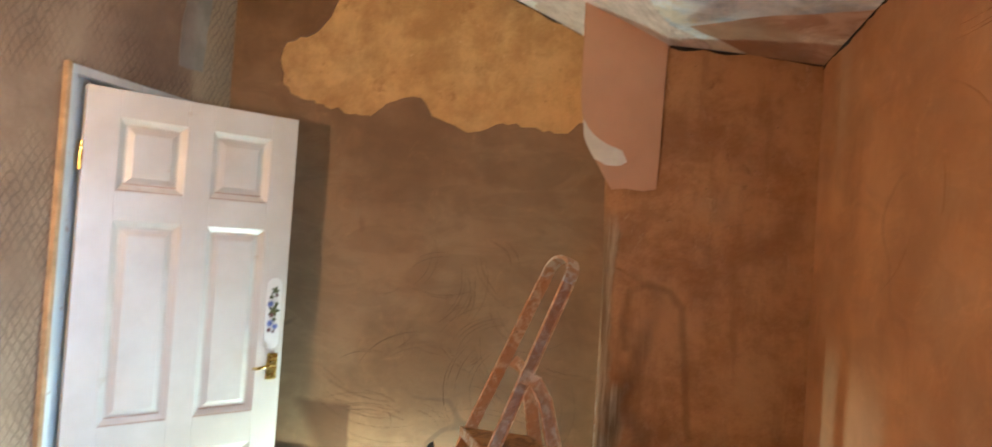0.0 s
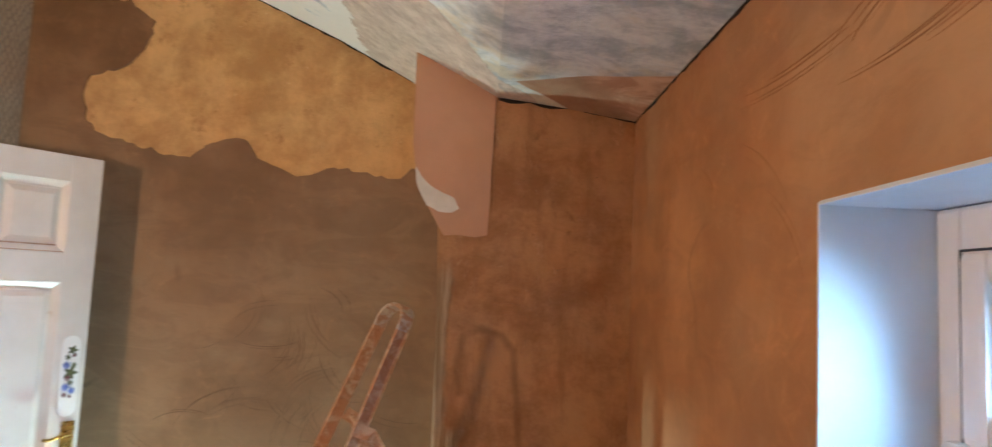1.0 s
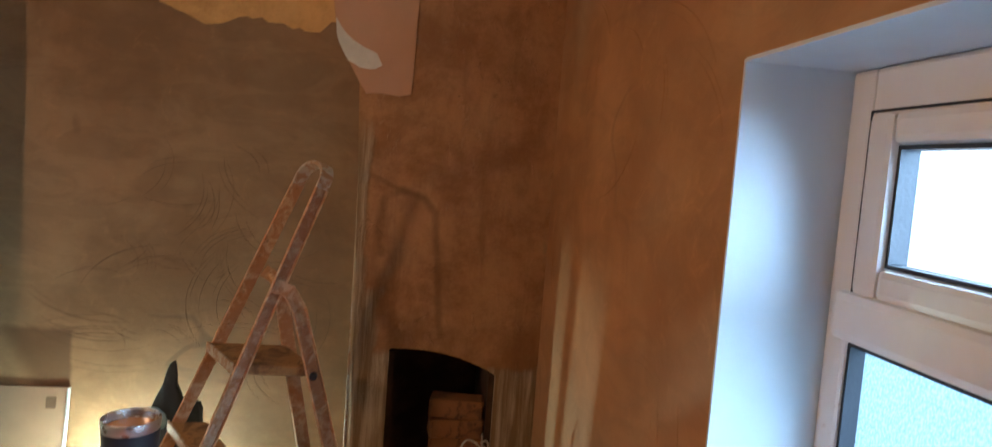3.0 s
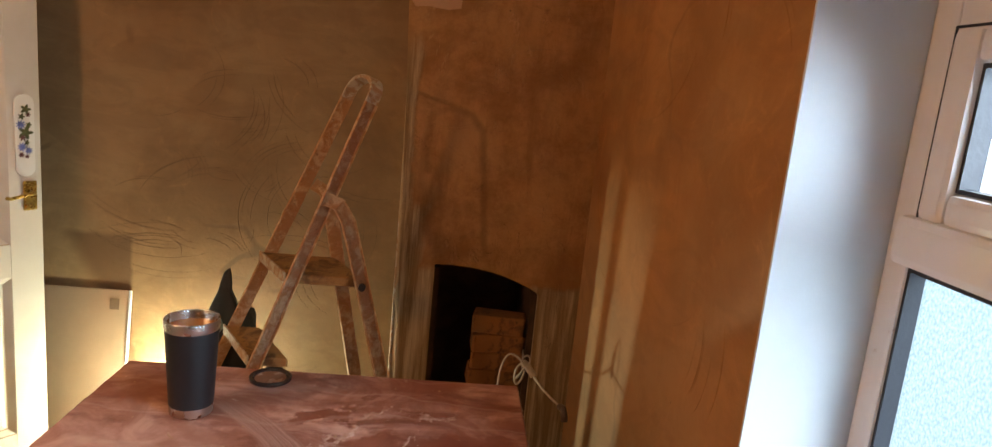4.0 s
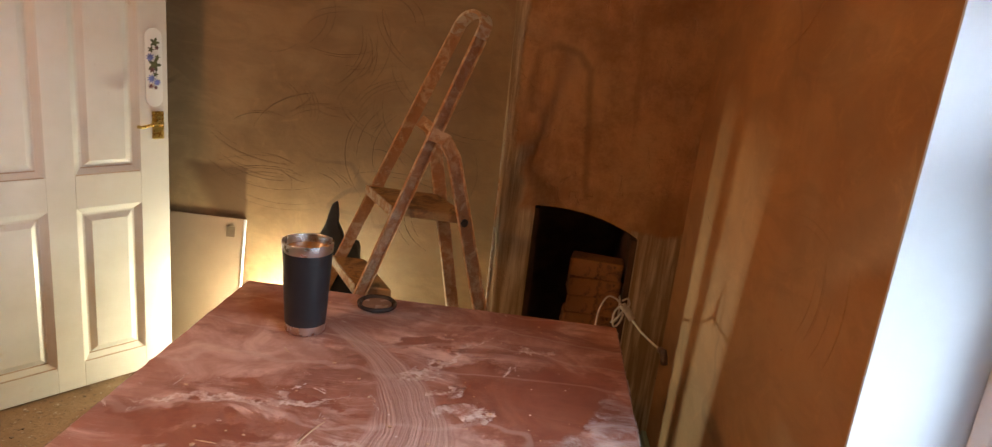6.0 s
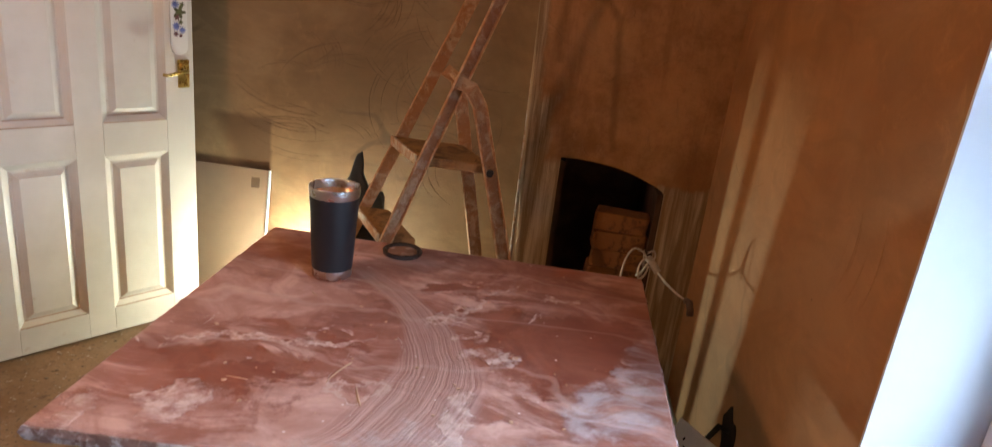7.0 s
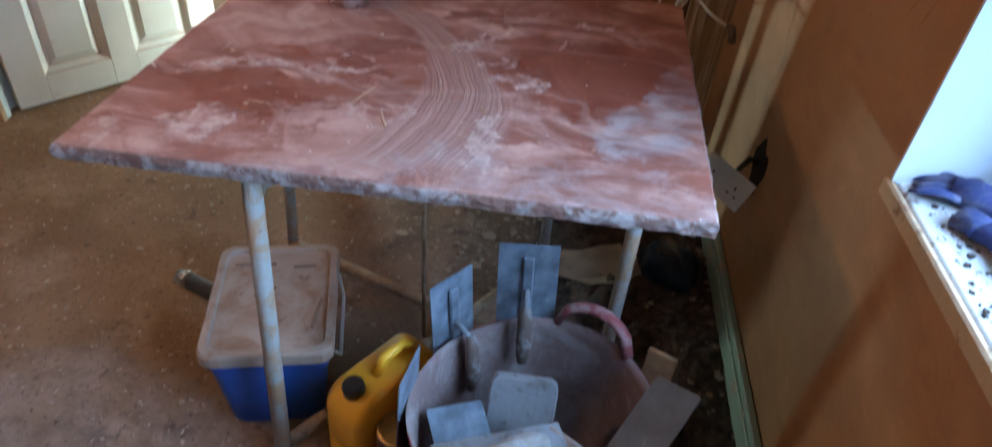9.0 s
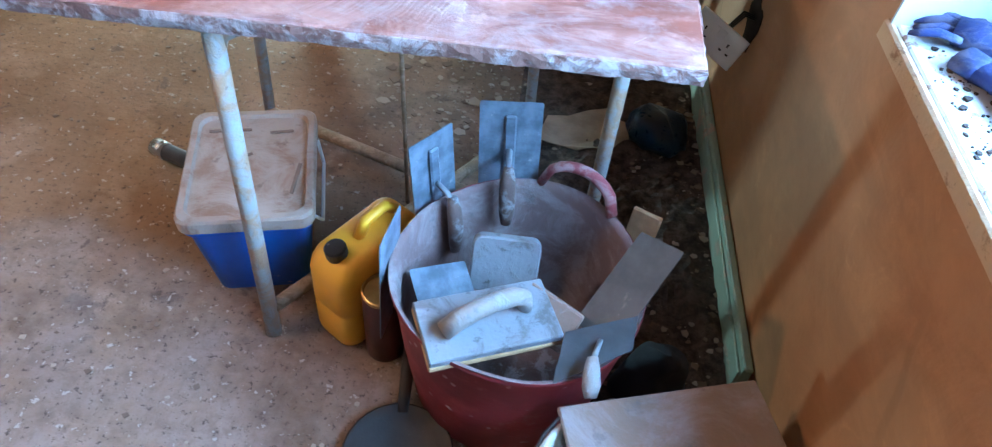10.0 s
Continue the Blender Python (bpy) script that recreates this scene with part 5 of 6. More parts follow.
def socket():
    t = thing("double_socket", "white double power socket hanging loose from the wall", "socket", look((4.515, 5.56, 0.375), (4.06, 4.9, 0.60)) @ pose(0, 0, 0, 0, 0, 15))
    b = bmesh.new()
    box(b, (-0.073, -0.043, -0.010), (0.073, 0.043, 0.0), 0.003, None, 2)
    p = part("faceplate", b, M_SOCKET, t)
    for sx in (-0.036, 0.036):
        for x, y, w, h in ((0, 0.006, 0.004, 0.009), (-0.011, -0.013, 0.007, 0.004), (0.011, -0.013, 0.007, 0.004)):
            b = bmesh.new()
            box(b, (sx + x - w / 2, y - h / 2, -0.0115), (sx + x + w / 2, y + h / 2, -0.0085))
            part("pin_slot", b, M_HOLE, p, "dark pin slot")
    for sx in (-0.010, 0.010):
        b = bmesh.new()
        box(b, (sx - 0.006, 0.012, -0.013), (sx + 0.006, 0.030, -0.008), 0.001)
        part("switch", b, M_SOCKET, p)
    b = bmesh.new()
    box(b, (-0.055, -0.030, 0.0), (0.055, 0.030, 0.018), 0.003)
    part("back_body", b, M_SOCKET, t)
    return t


socket()
bm = bmesh.new()
hole = [(5.60 + 0.055 * math.cos(a) * (1 + 0.25 * math.sin(3 * a)), 0.40 + 0.075 * math.sin(a) * (1 + 0.2 * math.cos(5 * a))) for a in (math.tau * k / 28 for k in range(28))]
prism(bm, hole, lambda a, b, d: (4.597 + d, a, b), 0.002)
simple("wall_hole", "ragged dark hole chased into the wall", "hole", bm, M_HOLE, "structure")
bm = bmesh.new()
for k in (-1, 0, 1):
    tube(bm, [(4.597, 5.60 + 0.01 * k, 0.42), (4.57, 5.595 + 0.01 * k, 0.43), (4.54, 5.575 + 0.008 * k, 0.40), (4.525, 5.57, 0.385)], 0.003, 6)
simple("socket_wires", "three dark wires between wall and socket", "wire", bm, M_BLACKP, "", True)


# ---------------- under and before the table ----------------
M_DIRTY = plain("dried_brown_slurry", (0.22, 0.14, 0.10, 1), 0.8)


def storage_box():
    t = thing("storage_box", "blue plastic storage box with a dust-caked lid", "storage box", pose(3.507, 5.031, 0, 0, 0, 15))
    def tray(w0, d0, w1, d1, z0, z1, r, th):
        b = bmesh.new()
        rings = [[b.verts.new((x, y, z)) for x, y in rounded(w, d, r)] for w, d, z in ((w0, d0, z0), (w1, d1, z1), (w1 + 0.014, d1 + 0.014, z1), (w1 + 0.014, d1 + 0.014, z1 + 0.01), (w1 - th, d1 - th, z1 + 0.01), (w0 - th, d0 - th, z0 + th))]
        for r0, r1 in zip(rings, rings[1:]):
            n = len(r0)
            for k in range(n):
                b.faces.new((r0[k], r0[(k + 1) % n], r1[(k + 1) % n], r1[k]))
        b.faces.new(rings[0])
        b.faces.new(rings[-1])
        return b
    part("tub", tray(0.20, 0.27, 0.245, 0.32, 0.0, 0.215, 0.03, 0.004), M_BIN, t, "blue plastic body", False)
    b = bmesh.new()
    w, d = 0.268, 0.342
    rings = [[b.verts.new((x, y, z)) for x, y in rounded(w - i, d - i, 0.03)] for i, z in ((0.0, 0.226), (0.0, 0.252), (0.008, 0.258), (0.034, 0.258), (0.042, 0.249))]
    for r0, r1 in zip(rings, rings[1:]):
        for k in range(len(r0)):
            b.faces.new((r0[k], r0[(k + 1) % len(r0)], r1[(k + 1) % len(r0)], r1[k]))
    b.faces.new(rings[-1])
    b.faces.new(rings[0])
    lid = part("lid", b, M_BINLID, t, "lid caked in brown dust")
    for x, y, rz, ln in ((-0.05, 0.11, 0, 0.09), (0.06, 0.10, 4, 0.05), (0.095, -0.05, 80, 0.09), (-0.02, 0.02, 30, 0.05)):
        b = bmesh.new()
        box(b, (-ln / 2, -0.004, 0.249), (ln / 2, 0.004, 0.2525), 0.001, pose(x, y, 0, 0, 0, rz))
        part("dirt_streak", b, M_DIRTY, lid, "dark smear")
    for s in (-1, 1):
        b = bmesh.new()
        tube(b, [(s * 0.132, -0.12, 0.205), (s * 0.142, -0.09, 0.16), (s * 0.142, 0.09, 0.16), (s * 0.132, 0.12, 0.205)], 0.004, 6)
        part("bail_handle", b, M_WHITEP, t, "thin bail handle")
    return t


storage_box()


def torch():
    t = thing("metal_tube", "grey metal tube with a bright end beside the box", "tube")
    b = bmesh.new()
    tube(b, [(3.175, 5.245, 0.035), (3.36, 5.18, 0.035)], 0.022, 14)
    part("barrel", b, plain("grey_dull_metal", (0.10, 0.10, 0.115, 1), 0.45, 0.6), t, "dark grey barrel", True)
    b = bmesh.new()
    tube(b, [(3.140, 5.258, 0.035), (3.176, 5.245, 0.035)], 0.024, 14)
    part("collar", b, M_CHROME, t, "bright collar", True)
    return t


torch()


def jerrycan():
    t = thing("jerrycan", "splashed yellow plastic jerrycan with a black cap", "jerrycan", pose(3.790, 4.886, 0, 0, 0, 56))
    b = bmesh.new()
    L, D, H = 0.235, 0.115, 0.27
    rings = []
    for z, s in ((0, 0.90), (0.012, 0.98), (0.03, 1.0), (0.10, 1.0), (0.105, 0.975), (0.115, 0.975), (0.12, 1.0), (0.215, 1.0), (0.235, 0.97), (0.252, 0.88), (0.262, 0.70)):
        rings.append([b.verts.new((x * (1 if z < 0.2 else 1 - (z - 0.2) * 0.6) , y, z + (0.0 if z < 0.2 else -0.12 * max(0, -x - 0.0)))) for x, y in rounded(L * s, D * s, 0.03 * s, 4)])
    for r0, r1 in zip(rings, rings[1:]):
        for k in range(len(r0)):
            b.faces.new((r0[k], r0[(k + 1) % len(r0)], r1[(k + 1) % len(r0)], r1[k]))
    b.faces.new(rings[0])
    b.faces.new(rings[-1])
    part("body", b, M_YELLOW, t, "yellow plastic body", True)
    b = bmesh.new()
    lathe(b, [(0.0, 0.0), (0.021, 0.0), (0.022, 0.004), (0.022, 0.024), (0.019, 0.028), (0.0, 0.028)], 20, pose(-0.075, 0.0, 0.246, 0, -8, 0))
    part("cap", b, M_BLACKP, t, "black screw cap")
    b = bmesh.new()
    tube(b, [(-0.02, 0, 0.252), (0.0, 0, 0.285), (0.05, 0, 0.290), (0.085, 0, 0.255)], 0.012, 10)
    part("handle", b, M_YELLOW, t, "", True)
    return t


jerrycan()


def tin():
    t = thing("paint_tin", "small maroon tin with a gold lid", "tin", pose(3.842, 4.790, 0.0, 0, 0, 20))
    b = bmesh.new()
    lathe(b, [(0.0, 0.0), (0.040, 0.0), (0.042, 0.004), (0.042, 0.19), (0.040, 0.195)], 26)
    part("can", b, M_REDDARK, t, "", True)
    b = bmesh.new()
    lathe(b, [(0.041, 0.193), (0.0415, 0.202), (0.038, 0.204), (0.035, 0.199), (0.0, 0.199)], 26)
    part("lid", b, M_GOLDLID, t, "gold lacquered lid")
    return t


tin()


def trug():
    t = thing("rubber_trug", "red rubber trug crammed with plastering tools", "bucket", pose(4.095, 4.767, 0))
    b = bmesh.new()
    R = 0.222
    lathe(b, [(0.0, 0.0), (0.176, 0.0), (0.184, 0.006), (0.205, 0.16), (R, 0.335), (R + 0.006, 0.342), (R + 0.004, 0.349)], 48)
    for v in b.verts:
        if v.co.z > 0.1:
            a = math.atan2(v.co.y, v.co.x)
            v.co.z += 0.010 * math.cos(2 * (a - radians(60))) * (v.co.z / 0.35)
    part("shell", b, M_TUB, t, "red rubber outside", True)
    b = bmesh.new()
    lathe(b, [(R + 0.004, 0.349), (R - 0.003, 0.347), (R - 0.008, 0.33), (0.199, 0.16), (0.178, 0.012), (0.0, 0.012)], 48)
    for v in b.verts:
        a = math.atan2(v.co.y, v.co.x)
        if v.co.z > 0.1:
            v.co.z += 0.010 * math.cos(2 * (a - radians(60))) * (v.co.z / 0.35)
        v.co += noise.noise_vector(v.co * 11) * 0.003
    part("lining", b, M_TUBIN, t, "inside caked in pale plaster", True)
    for a in (64,):
        b = bmesh.new()
        pts = []
        for k in range(11):
            s = -1 + 0.2 * k
            ang = radians(a + 20 * s)
            lift = 0.062 * (1 - s * s) ** 0.45 if abs(s) < 1 else 0
            pts.append(((R + 0.004) * math.cos(ang), (R + 0.004) * math.sin(ang), 0.352 + lift))
        tube(b, pts, 0.0125, 10, 0.7)
        part("handle", b, M_TUBGRIP, t, "dusty red grip", True)
    return t


trug()


def plate(b, w, h, th, m, r=0.004):
    v = prism(b, rounded(w, h, r, 3), lambda a, c, d: (a, d, c), th)
    bmesh.ops.transform(b, matrix=m, verts=v)


def trowel(label, m, w=0.115, h=0.28, handle=True, mat=None, group="tools in the trug"):
    """A steel blade standing in its x-z plane, the handle on its -y side."""
    t = thing("plastering_trowel", label, "trowel", m, group)
    b = bmesh.new()
    plate(b, w, h, 0.0022, Matrix.Identity(4))
    part("blade", b, mat or M_TOOL, t, "thin splashed steel blade")
    if handle:
        b = bmesh.new()
        box(b, (-0.011, -0.008, -h * 0.40), (0.011, 0.0, h * 0.40), 0.003)
        part("rib", b, M_TOOL, t)
        b = bmesh.new()
        tube(b, [(0, -0.004, h * 0.12), (0, -0.035, h * 0.09), (0, -0.05, h * 0.04)], 0.006, 8)
        part("shank", b, M_TOOLPALE, t, "", True)
        b = bmesh.new()
        tube(b, [(0, -0.05, h * 0.08), (0, -0.053, -h * 0.03), (0, -0.055, -h * 0.18), (0, -0.053, -h * 0.33), (0, -0.05, -h * 0.42)], 0.014, 12, 0.85, True, [0.010, 0.015, 0.0165, 0.015, 0.011])
        part("handle", b, M_HANDLEDARK, t, "dark plaster-caked handle", True)
    return t


trowel("steel finishing trowel standing at the back of the trug", pose(4.050, 5.006, 0.378, -7, -3, 4), 0.118, 0.27)
trowel("pale blue-lit trowel blade leaning on the rim", pose(3.918, 4.935, 0.335, -4, -2, 52), 0.105, 0.29)
trowel("thin trowel blade seen on edge against the rim", pose(3.868, 4.755, 0.30, 0, 6, 84), 0.11, 0.24, False)
trowel("flat steel blade lying inside the trug", pose(3.985, 4.72, 0.26, -75, 8, 28), 0.11, 0.19, False)
def axes(place, along, across):
    """A pose whose z runs along, and whose x lies across as near as may be."""
    z = Vector(along).normalized()
    x = (Vector(across) - z * Vector(across).dot(z)).normalized()
    m = Matrix((x, z.cross(x), z)).transposed().to_4x4()
    m.translation = place
    return m


trowel("broad dark trowel leaning out over the rim", axes((4.283, 4.742, 0.37), (0.45, 0.66, 0.42), (-0.60, 0.60, -0.30)), 0.095, 0.20, False, plain("dull_bare_steel", (0.13, 0.115, 0.105, 1), 0.55, 0.5, 0.7, 12, 0.1, (0.25, 0.205, 0.18, 1), 0.0))


def float_tool():
    t = thing("plastering_float", "pale wooden float with an arched handle across the trug", "float", pose(4.053, 4.644, 0.350, 3, 2, 24), "tools in the trug")
    b = bmesh.new()
    box(b, (-0.112, -0.058, 0), (0.112, 0.058, 0.016), 0.002)
    bd = part("board", b, M_TOOLPALE, t, "plaster-coated base board")
    b = bmesh.new()
    tube(b, [(-0.078, -0.012, 0.026), (-0.055, -0.008, 0.044), (-0.022, -0.002, 0.056), (0.014, 0.003, 0.060), (0.042, 0.008, 0.055), (0.060, 0.010, 0.043), (0.066, 0.010, 0.016)], 0.016, 12, 0.9, True, [0.017, 0.017, 0.016, 0.016, 0.016, 0.016, 0.015])
    part("handle", b, M_WOODH, t, "rounded pale handle", True)
    b = bmesh.new()
    box(b, (-0.113, -0.059, -0.012), (0.113, 0.058, -0.0005), 0.002)
    part("face", b, M_BAREWOOD, t, "bare wooden face")
    return t


float_tool()


def block(name, label, cat, m, size, mat, r, group="tools in the trug"):
    b = bmesh.new()
    v = prism(b, rounded(size[0], size[1], r, 4), lambda a, c, d: (a, c, d), size[2])
    bmesh.ops.bevel(b, geom=[e for e in b.edges if abs(e.verts[0].co.z - e.verts[1].co.z) < 1e-6], offset=0.003, segments=1, affect="EDGES")
    ob = simple(name, label, cat, b, mat, "", False, group)
    ob.matrix_world = m
    return ob


block("sponge_float", "grey sponge float standing in the trug", "float", pose(4.068, 4.842, 0.275, 66, 2, 3), (0.128, 0.115, 0.024), M_TOOLPALE, 0.018)
block("rubbing_block", "brown rubbing block tilted among the tools", "block", pose(4.155, 4.70, 0.315, 42, 8, -28), (0.105, 0.075, 0.03), crusted("dusty_brown_block", (0.24, 0.15, 0.11, 1), (0.40, 0.34, 0.32, 1), 0.5, 0.64, 16), 0.006)
block("steel_plate", "bent steel plate lying under the float", "plate", pose(4.09, 4.68, 0.19, 4, 4, 10), (0.22, 0.12, 0.003), M_HANDLEDARK, 0.004)
block("wooden_wedge", "splintered plywood wedge behind the trug", "offcut", pose(4.31, 4.915, 0.02, 78, 0, -25) @ pose(0, 0.145, 0), (0.06, 0.34, 0.012), M_BAREWOOD, 0.004, "")


def gauging_trowel():
    t = thing("gauging_trowel", "small pointed trowel lying over the front rim", "trowel", pose(4.222, 4.615, 0.358, 6, -6, 20) @ Matrix.Diagonal((1.0, 0.8, 0.9, 1)), "tools in the trug")
    b = bmesh.new()
    prism(b, [(-0.075, -0.05), (0.065, -0.02), (0.095, 0.05), (-0.03, 0.05)], lambda a, c, d: (a, c, d), 0.002)
    part("blade", b, plain("dull_trowel_steel", (0.08, 0.078, 0.08, 1), 0.5, 0.6, 0.7, 14, 0.1, (0.22, 0.20, 0.19, 1), -0.04), t, "dull pointed blade")
    b = bmesh.new()
    tube(b, [(0.02, 0.015, 0.002), (0.0, -0.02, 0.030), (-0.01, -0.04, 0.034)], 0.005, 8)
    part("tang", b, M_TOOLPALE, t, "", True)
    b = bmesh.new()
    tube(b, [(-0.008, -0.030, 0.034), (-0.014, -0.05, 0.030), (-0.022, -0.08, 0.022), (-0.028, -0.10, 0.016)], 0.013, 12, 1, True, [0.009, 0.013, 0.015, 0.010])
    part("handle", b, M_WOODH, t, "pale rounded handle", True)
    return t


gauging_trowel()


def scoop():
    t = thing("iron_pan", "black iron pan splashed with plaster on the floor", "pan", pose(3.918, 4.545, 0.0, 0, 0, 95))
    b = bmesh.new()
    lathe(b, [(0.0, 0.0), (0.088, 0.0), (0.104, 0.024), (0.106, 0.026), (0.102, 0.027), (0.086, 0.006), (0.0, 0.006)], 36)
    part("dish", b, M_IRON, t, "", True)
    b = bmesh.new()
    tube(b, [(0.088, 0, 0.022), (0.12, 0, 0.035), (0.17, 0, 0.042), (0.225, 0, 0.045)], 0.012, 10, 0.6, True, [0.010, 0.012, 0.014, 0.013])
    part("handle", b, M_IRON, t, "", True)
    return t


scoop()


def bucket():
    t = thing("white_bucket", "grubby white plastic bucket under a mixing board", "bucket", pose(4.30, 4.418, 0))
    b = bmesh.new()
    lathe(b, [(0.0, 0.0), (0.115, 0.0), (0.12, 0.005), (0.145, 0.265), (0.152, 0.268), (0.153, 0.283), (0.148, 0.286), (0.141, 0.283), (0.115, 0.01), (0.0, 0.008)], 40)
    part("body", b, M_WHITEP, t, "", True)
    b = bmesh.new()
    lathe(b, [(0.152, 0.250), (0.157, 0.252), (0.157, 0.257), (0.152, 0.259), (0.152, 0.250)], 40)
    part("ring", b, M_WHITEP, t, "", True)
    b = bmesh.new()
    tube(b, [(0.156 * math.cos(a), 0.156 * math.sin(a), 0.245 - 0.05 * math.sin(a * 1.0 + 2.2)) for a in (math.pi * (0.55 + k / 14) for k in range(15))], 0.003, 6)
    part("bail", b, M_IRON, t, "wire bail", True)
    return t


bucket()
b_ = bmesh.new()
box(b_, (-0.172, -0.145, 0), (0.172, 0.145, 0.012), 0.003)
hk = simple("mixing_board", "plaster-smeared plywood board lying on the bucket", "board", b_, crusted("smeared_plywood", (0.25, 0.165, 0.118, 1), (0.34, 0.27, 0.25, 1), 0.42, 0.66, 7))
hk.matrix_world = pose(4.388, 4.453, 0.289, 0, 0, 17)

# dark cloth, polythene bag and gloves
sack("dark_rag", "dark blue rag dropped beside the trug", "rag", (4.40, 4.76, 0), [(0.0, 0.0), (0.07, 0.0), (0.075, 0.05), (0.055, 0.13), (0.03, 0.17), (0.0, 0.18)], plain("dark_blue_rag", (0.02, 0.028, 0.045, 1), 0.85), 5, 0.8, 0, 0.03)
sack("polythene_bag", "crumpled blue-black polythene bag on the rubble", "bag", (4.44, 5.57, 0.02), [(0.0, 0.0), (0.085, 0.0), (0.10, 0.03), (0.075, 0.075), (0.03, 0.095), (0.0, 0.098)], M_BAG, 11, 0.75, -15, 0.035)


def glove(m, label):
    t = thing("work_glove", label, "glove", m @ Matrix.Diagonal((0.8, 0.8, 0.8, 1)), "gloves on the sill")
    b = bmesh.new()
    def lump(pts, r, radii):
        tube(b, pts, r, 12, 0.62, True, radii)
    lump([(-0.10, 0, 0.018), (-0.06, 0, 0.022), (0.0, 0.0, 0.026), (0.045, 0, 0.022)], 0.04, [0.034, 0.036, 0.042, 0.036])
    for i, y in enumerate((-0.030, -0.010, 0.011, 0.031)):
        c = 0.012 * (i - 1.5)
        lump([(0.03, y, 0.022), (0.07, y + c * 0.5, 0.028), (0.10, y + c, 0.018), (0.115, y + c, 0.012)], 0.011, [0.013, 0.0125, 0.011, 0.006])
    lump([(-0.02, -0.03, 0.022), (0.015, -0.058, 0.026), (0.045, -0.066, 0.016)], 0.012, [0.015, 0.013, 0.008])
    for v in b.verts:
        v.co += noise.noise_vector(v.co * 22) * 0.006
        v.co.z = max(v.co.z, 0.0)
    ob = part("palm", b, M_GLOVE, t, "blue rubberised palm", True)
    b = bmesh.new()
    tube(b, [(-0.135, 0, 0.018), (-0.10, 0, 0.020), (-0.09, 0, 0.020)], 0.03, 14, 0.6, True, [0.036, 0.034, 0.036])
    part("cuff", b, M_GLOVE, t, "ribbed cuff", True)
    return t


glove(pose(4.705, 4.945, WZ0 + 0.006, 0, 0, 152), "dusty blue work glove lying on the sill")
glove(pose(4.715, 4.80, WZ0 + 0.006, 0, 0, -60), "crumpled blue work glove on the sill")

# ---------------- rubble, chips and crumbs ----------------
bm = bmesh.new()
nx, ny = 34, 90
grid = []
for i in range(nx + 1):
    row = []
    for j in range(ny + 1):
        x, y = 4.05 + 0.528 * i / nx, 4.70 + 1.64 * j / ny
        e = min(1, i / 12) * min(1, j / 8) * min(1, (ny - j) / 8)
        z = 0.002 + e * (0.016 + 0.022 * noise.noise((x * 9, y * 9, 0)) + 0.014 * abs(noise.noise((x * 34, y * 34, 3))))
        row.append(bm.verts.new((x, y, max(z, -0.004))))
    grid.append(row)
for a, c in zip(grid, grid[1:]):
    for j in range(ny):
        bm.faces.new((a[j], a[j + 1], c[j + 1], c[j]))
simple("rubble", "dark crumbled rubble along the foot of the wall", "rubble", bm, M_SOIL, "stuff")


def scatter(name, label, n, seed, where, lo, hi, mat, thin=0.25):
    rng = random.Random(seed)
    verts, faces = [], []
    for _ in range(n):
        x, y, z = where(rng)
        s, a = lo + (hi - lo) * rng.random() ** 3, rng.uniform(0, 6.28)
        k = rng.choice((4, 5, 6))
        base = len(verts)
        tilt = rng.uniform(-0.25, 0.25)
        ring = [(s * rng.uniform(0.5, 1) * math.cos(a + math.tau * i / k), s * rng.uniform(0.4, 0.9) * math.sin(a + math.tau * i / k)) for i in range(k)]
        for h in (0.0, s * thin):
            verts += [(x + u, y + v, z + h + max(0, u * tilt)) for u, v in ring]
        faces.append(tuple(base + k + i for i in range(k)))
        faces += [(base + i, base + (i + 1) % k, base + k + (i + 1) % k, base + k + i) for i in range(k)]
    me = bpy.data.meshes.new(name)
    me.from_pydata(verts, [], faces)
    me.materials.append(mat)
    return tagged(new(name, me), label, "debris", "", "stuff")


def on_floor(r):
    x, y = r.uniform(2.3, 4.5), r.uniform(4.2, 6.6)
    return x, y, 0.001


def near_wall(r):
    x, y = 4.57 - 0.75 * r.random() ** 1.3, r.uniform(4.75, 6.3)
    return x, y, 0.003 + 0.02 * max(0, (x - 4.15) / 0.4)


scatter("floor_chips", "small plaster chips scattered over the floor", 1500, 5, on_floor, 0.0015, 0.011, M_CHIPS)
scatter("rubble_chips", "pale plaster and paper chips on the rubble", 1500, 6, near_wall, 0.002, 0.017, M_CHIPS, 0.2)
scatter("far_chips", "pale chips swept under the table", 260, 9, lambda r: (r.uniform(3.6, 4.4), r.uniform(5.45, 6.0), 0.003), 0.006, 0.028, M_CHIPS, 0.12)
scatter("sill_crumbs", "dark plaster crumbs on the window sill", 420, 7, lambda r: (4.615 + 0.14 * r.random(), r.choice((4.86, 4.7, 4.55, 4.45)) + r.gauss(0, 0.05), WZ0 + 0.0065), 0.0015, 0.008, M_SOIL, 0.5)
scatter("board_crumbs", "crumbs of dried plaster on the board", 90, 14, lambda r: (3.81 + r.uniform(-0.48, 0.48), 5.318 + r.uniform(-0.40, 0.42), 0.7305), 0.001, 0.006, M_FRESH, 0.35)
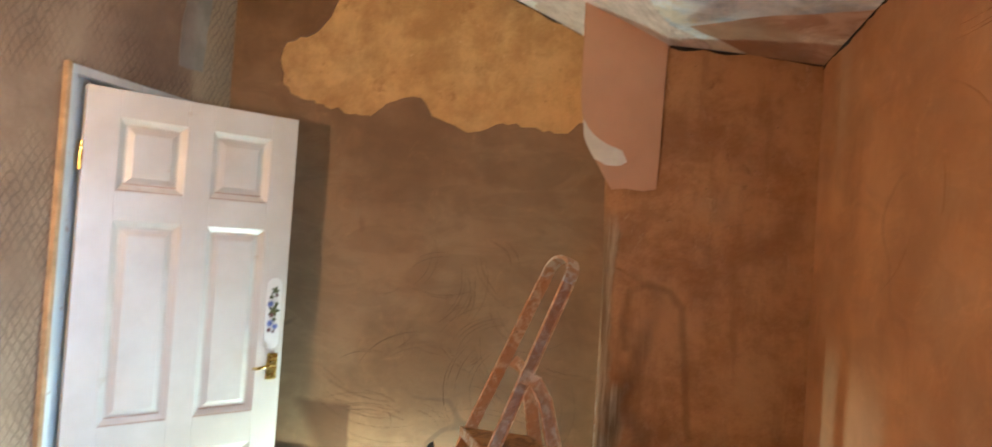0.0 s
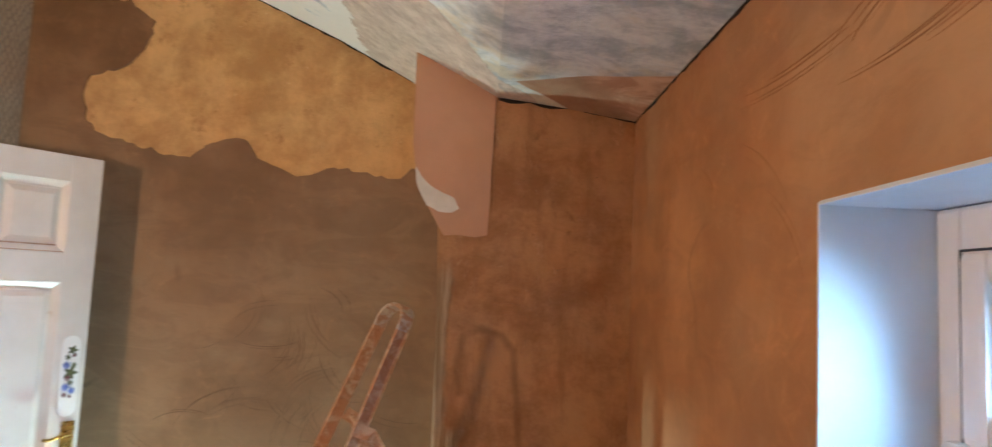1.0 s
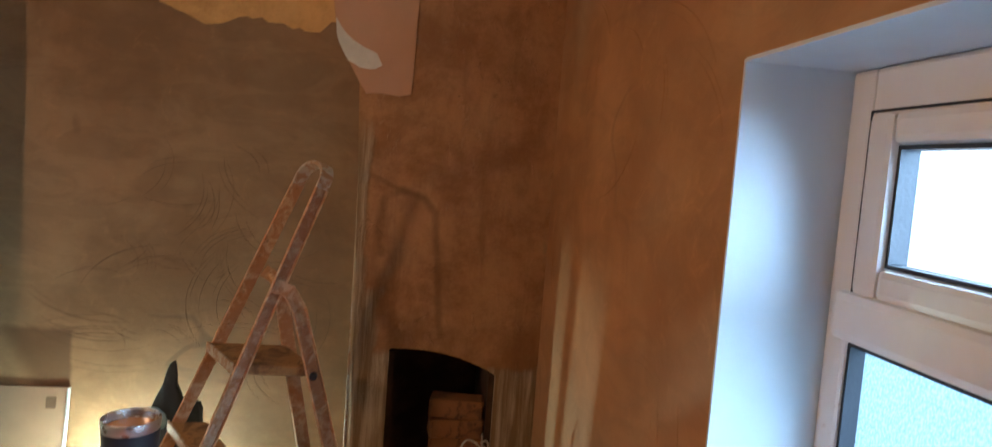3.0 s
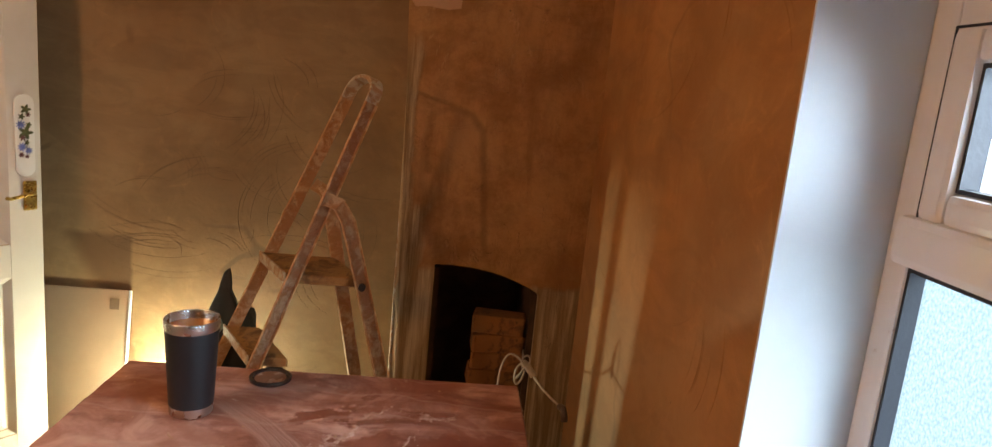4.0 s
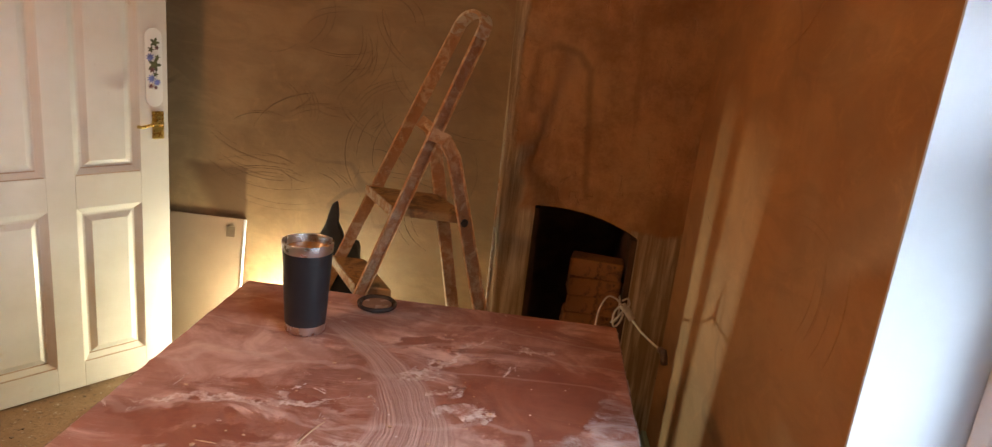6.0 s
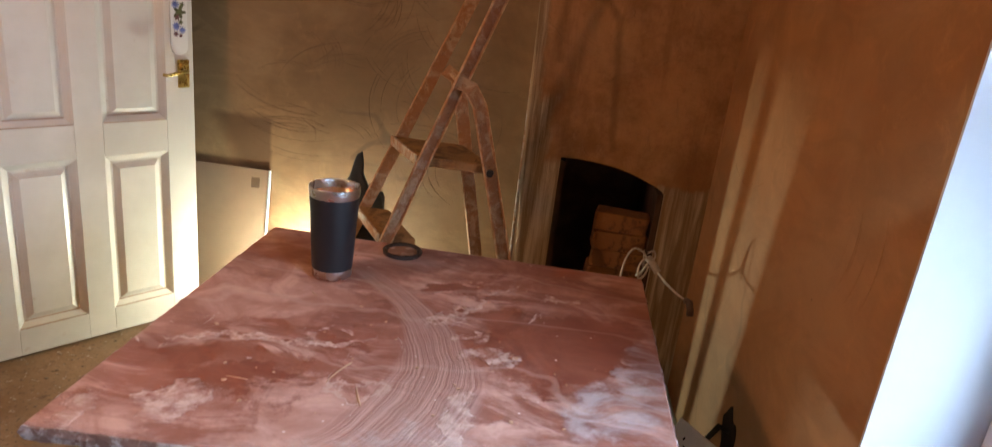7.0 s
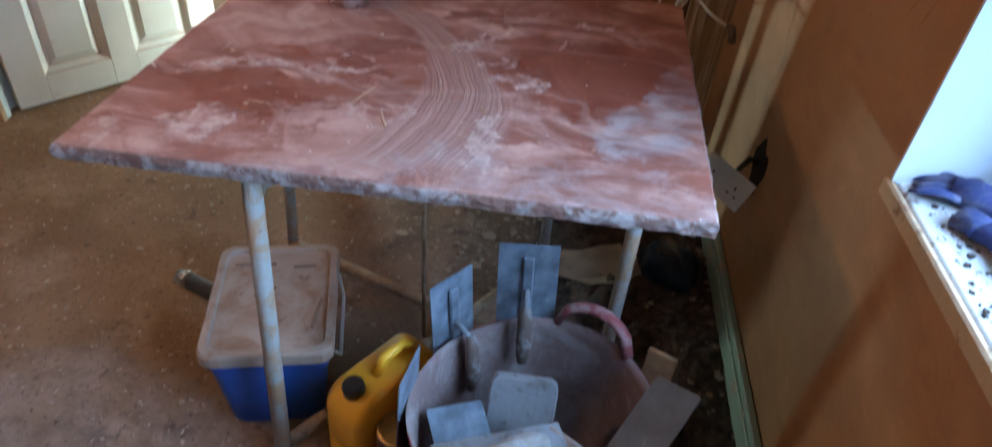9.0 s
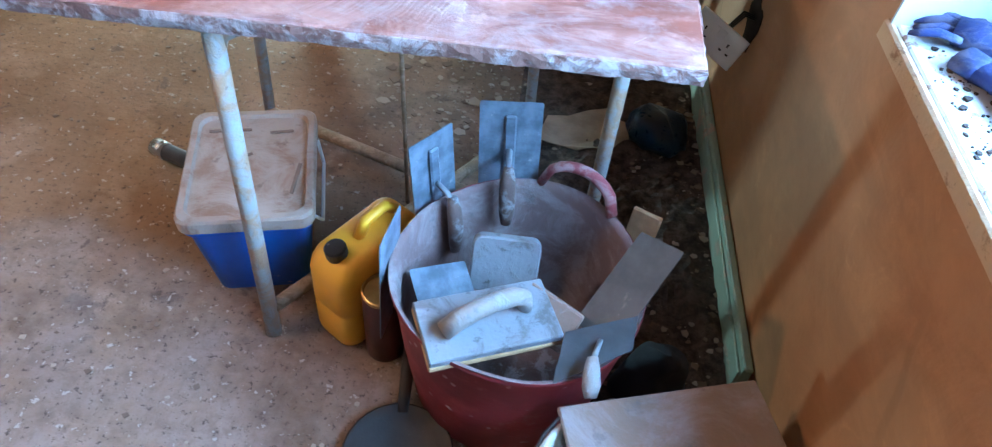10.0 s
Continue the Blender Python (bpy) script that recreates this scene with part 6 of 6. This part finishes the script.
# torn sheet of lining paper on the rubble
bm = bmesh.new()
sheet = ragged([(4.10, 5.50), (4.22, 5.47), (4.36, 5.50), (4.40, 5.60), (4.30, 5.66), (4.16, 5.62), (4.10, 5.50)], 0.03, 0.012, 12)[:-1]
prism(bm, sheet, lambda a, b, d: (a, b, 0.030 + d + 0.006 * math.sin(a * 40)), 0.002)
simple("torn_paper", "torn sheet of old lining paper on the rubble", "paper", bm, plain("yellowed_paper", (0.50, 0.41, 0.29, 1), 0.85, 0, 0.7, 14, 0.3))


# ---------------- trowel drag marks on the walls ----------------
def drag_marks(name, label, n, seed, lay, box_, mat, size=(0.08, 0.42), squash=0.7):
    """Raised arcs left by the trowel's edge, in families that share a centre."""
    rng, b = random.Random(seed), bmesh.new()
    (a0, a1), (b0, b1) = box_
    for _ in range(n):
        cx, cy, r0, t0 = rng.uniform(a0, a1), rng.uniform(b0, b1), rng.uniform(*size), rng.uniform(0, 6.28)
        for k in range(rng.choice((1, 2, 2, 3, 5))):
            r, span = r0 + k * rng.uniform(0.012, 0.035), rng.uniform(0.5, 1.3)
            s = t0 + rng.uniform(-0.15, 0.15)
            pts = []
            for i in range(13):
                t = s + span * i / 12
                u, v = cx + r * math.cos(t), cy + squash * r * math.sin(t)
                if a0 - 0.05 < u < a1 + 0.05 and b0 - 0.05 < v < b1 + 0.05:
                    pts.append(lay(u, v))
            if len(pts) > 4:
                m = rng.uniform(0.0005, 0.0013)
                tube(b, pts, m, 5, 1, False, [m * math.sin(math.pi * (i + 0.6) / (len(pts) + 0.2)) + 0.0001 for i in range(len(pts))])
    return simple(name, label, "plaster marks", b, mat, "stuff")


M_RIGHTMARK = plain("orange_trowel_drag", (0.35, 0.155, 0.056, 1), 0.8)
drag_marks("trowel_marks", "curved trowel ridges in the back wall plaster", 46, 21, lambda u, v: (u, YB - 0.0002, v), ((2.75, 3.85), (0.55, 1.55)), M_DRAG)
drag_marks("trowel_marks", "curved trowel ridges above the window", 12, 22, lambda u, v: (XR - 0.0002, u, v), ((4.3, 5.3), (1.90, 2.10)), M_RIGHTMARK, (0.25, 0.6), 0.22)
drag_marks("trowel_marks", "faint trowel ridges beside the window", 14, 23, lambda u, v: (XR - 0.0002, u, v), ((5.1, 6.2), (1.0, 2.0)), M_RIGHT)
drag_marks("trowel_marks", "rough trowel ridges on the chimney breast", 34, 24, lambda u, v: (u, YC - 0.0002, v), ((4.05, 4.5), (1.0, 2.1)), M_CHIM, (0.04, 0.2))
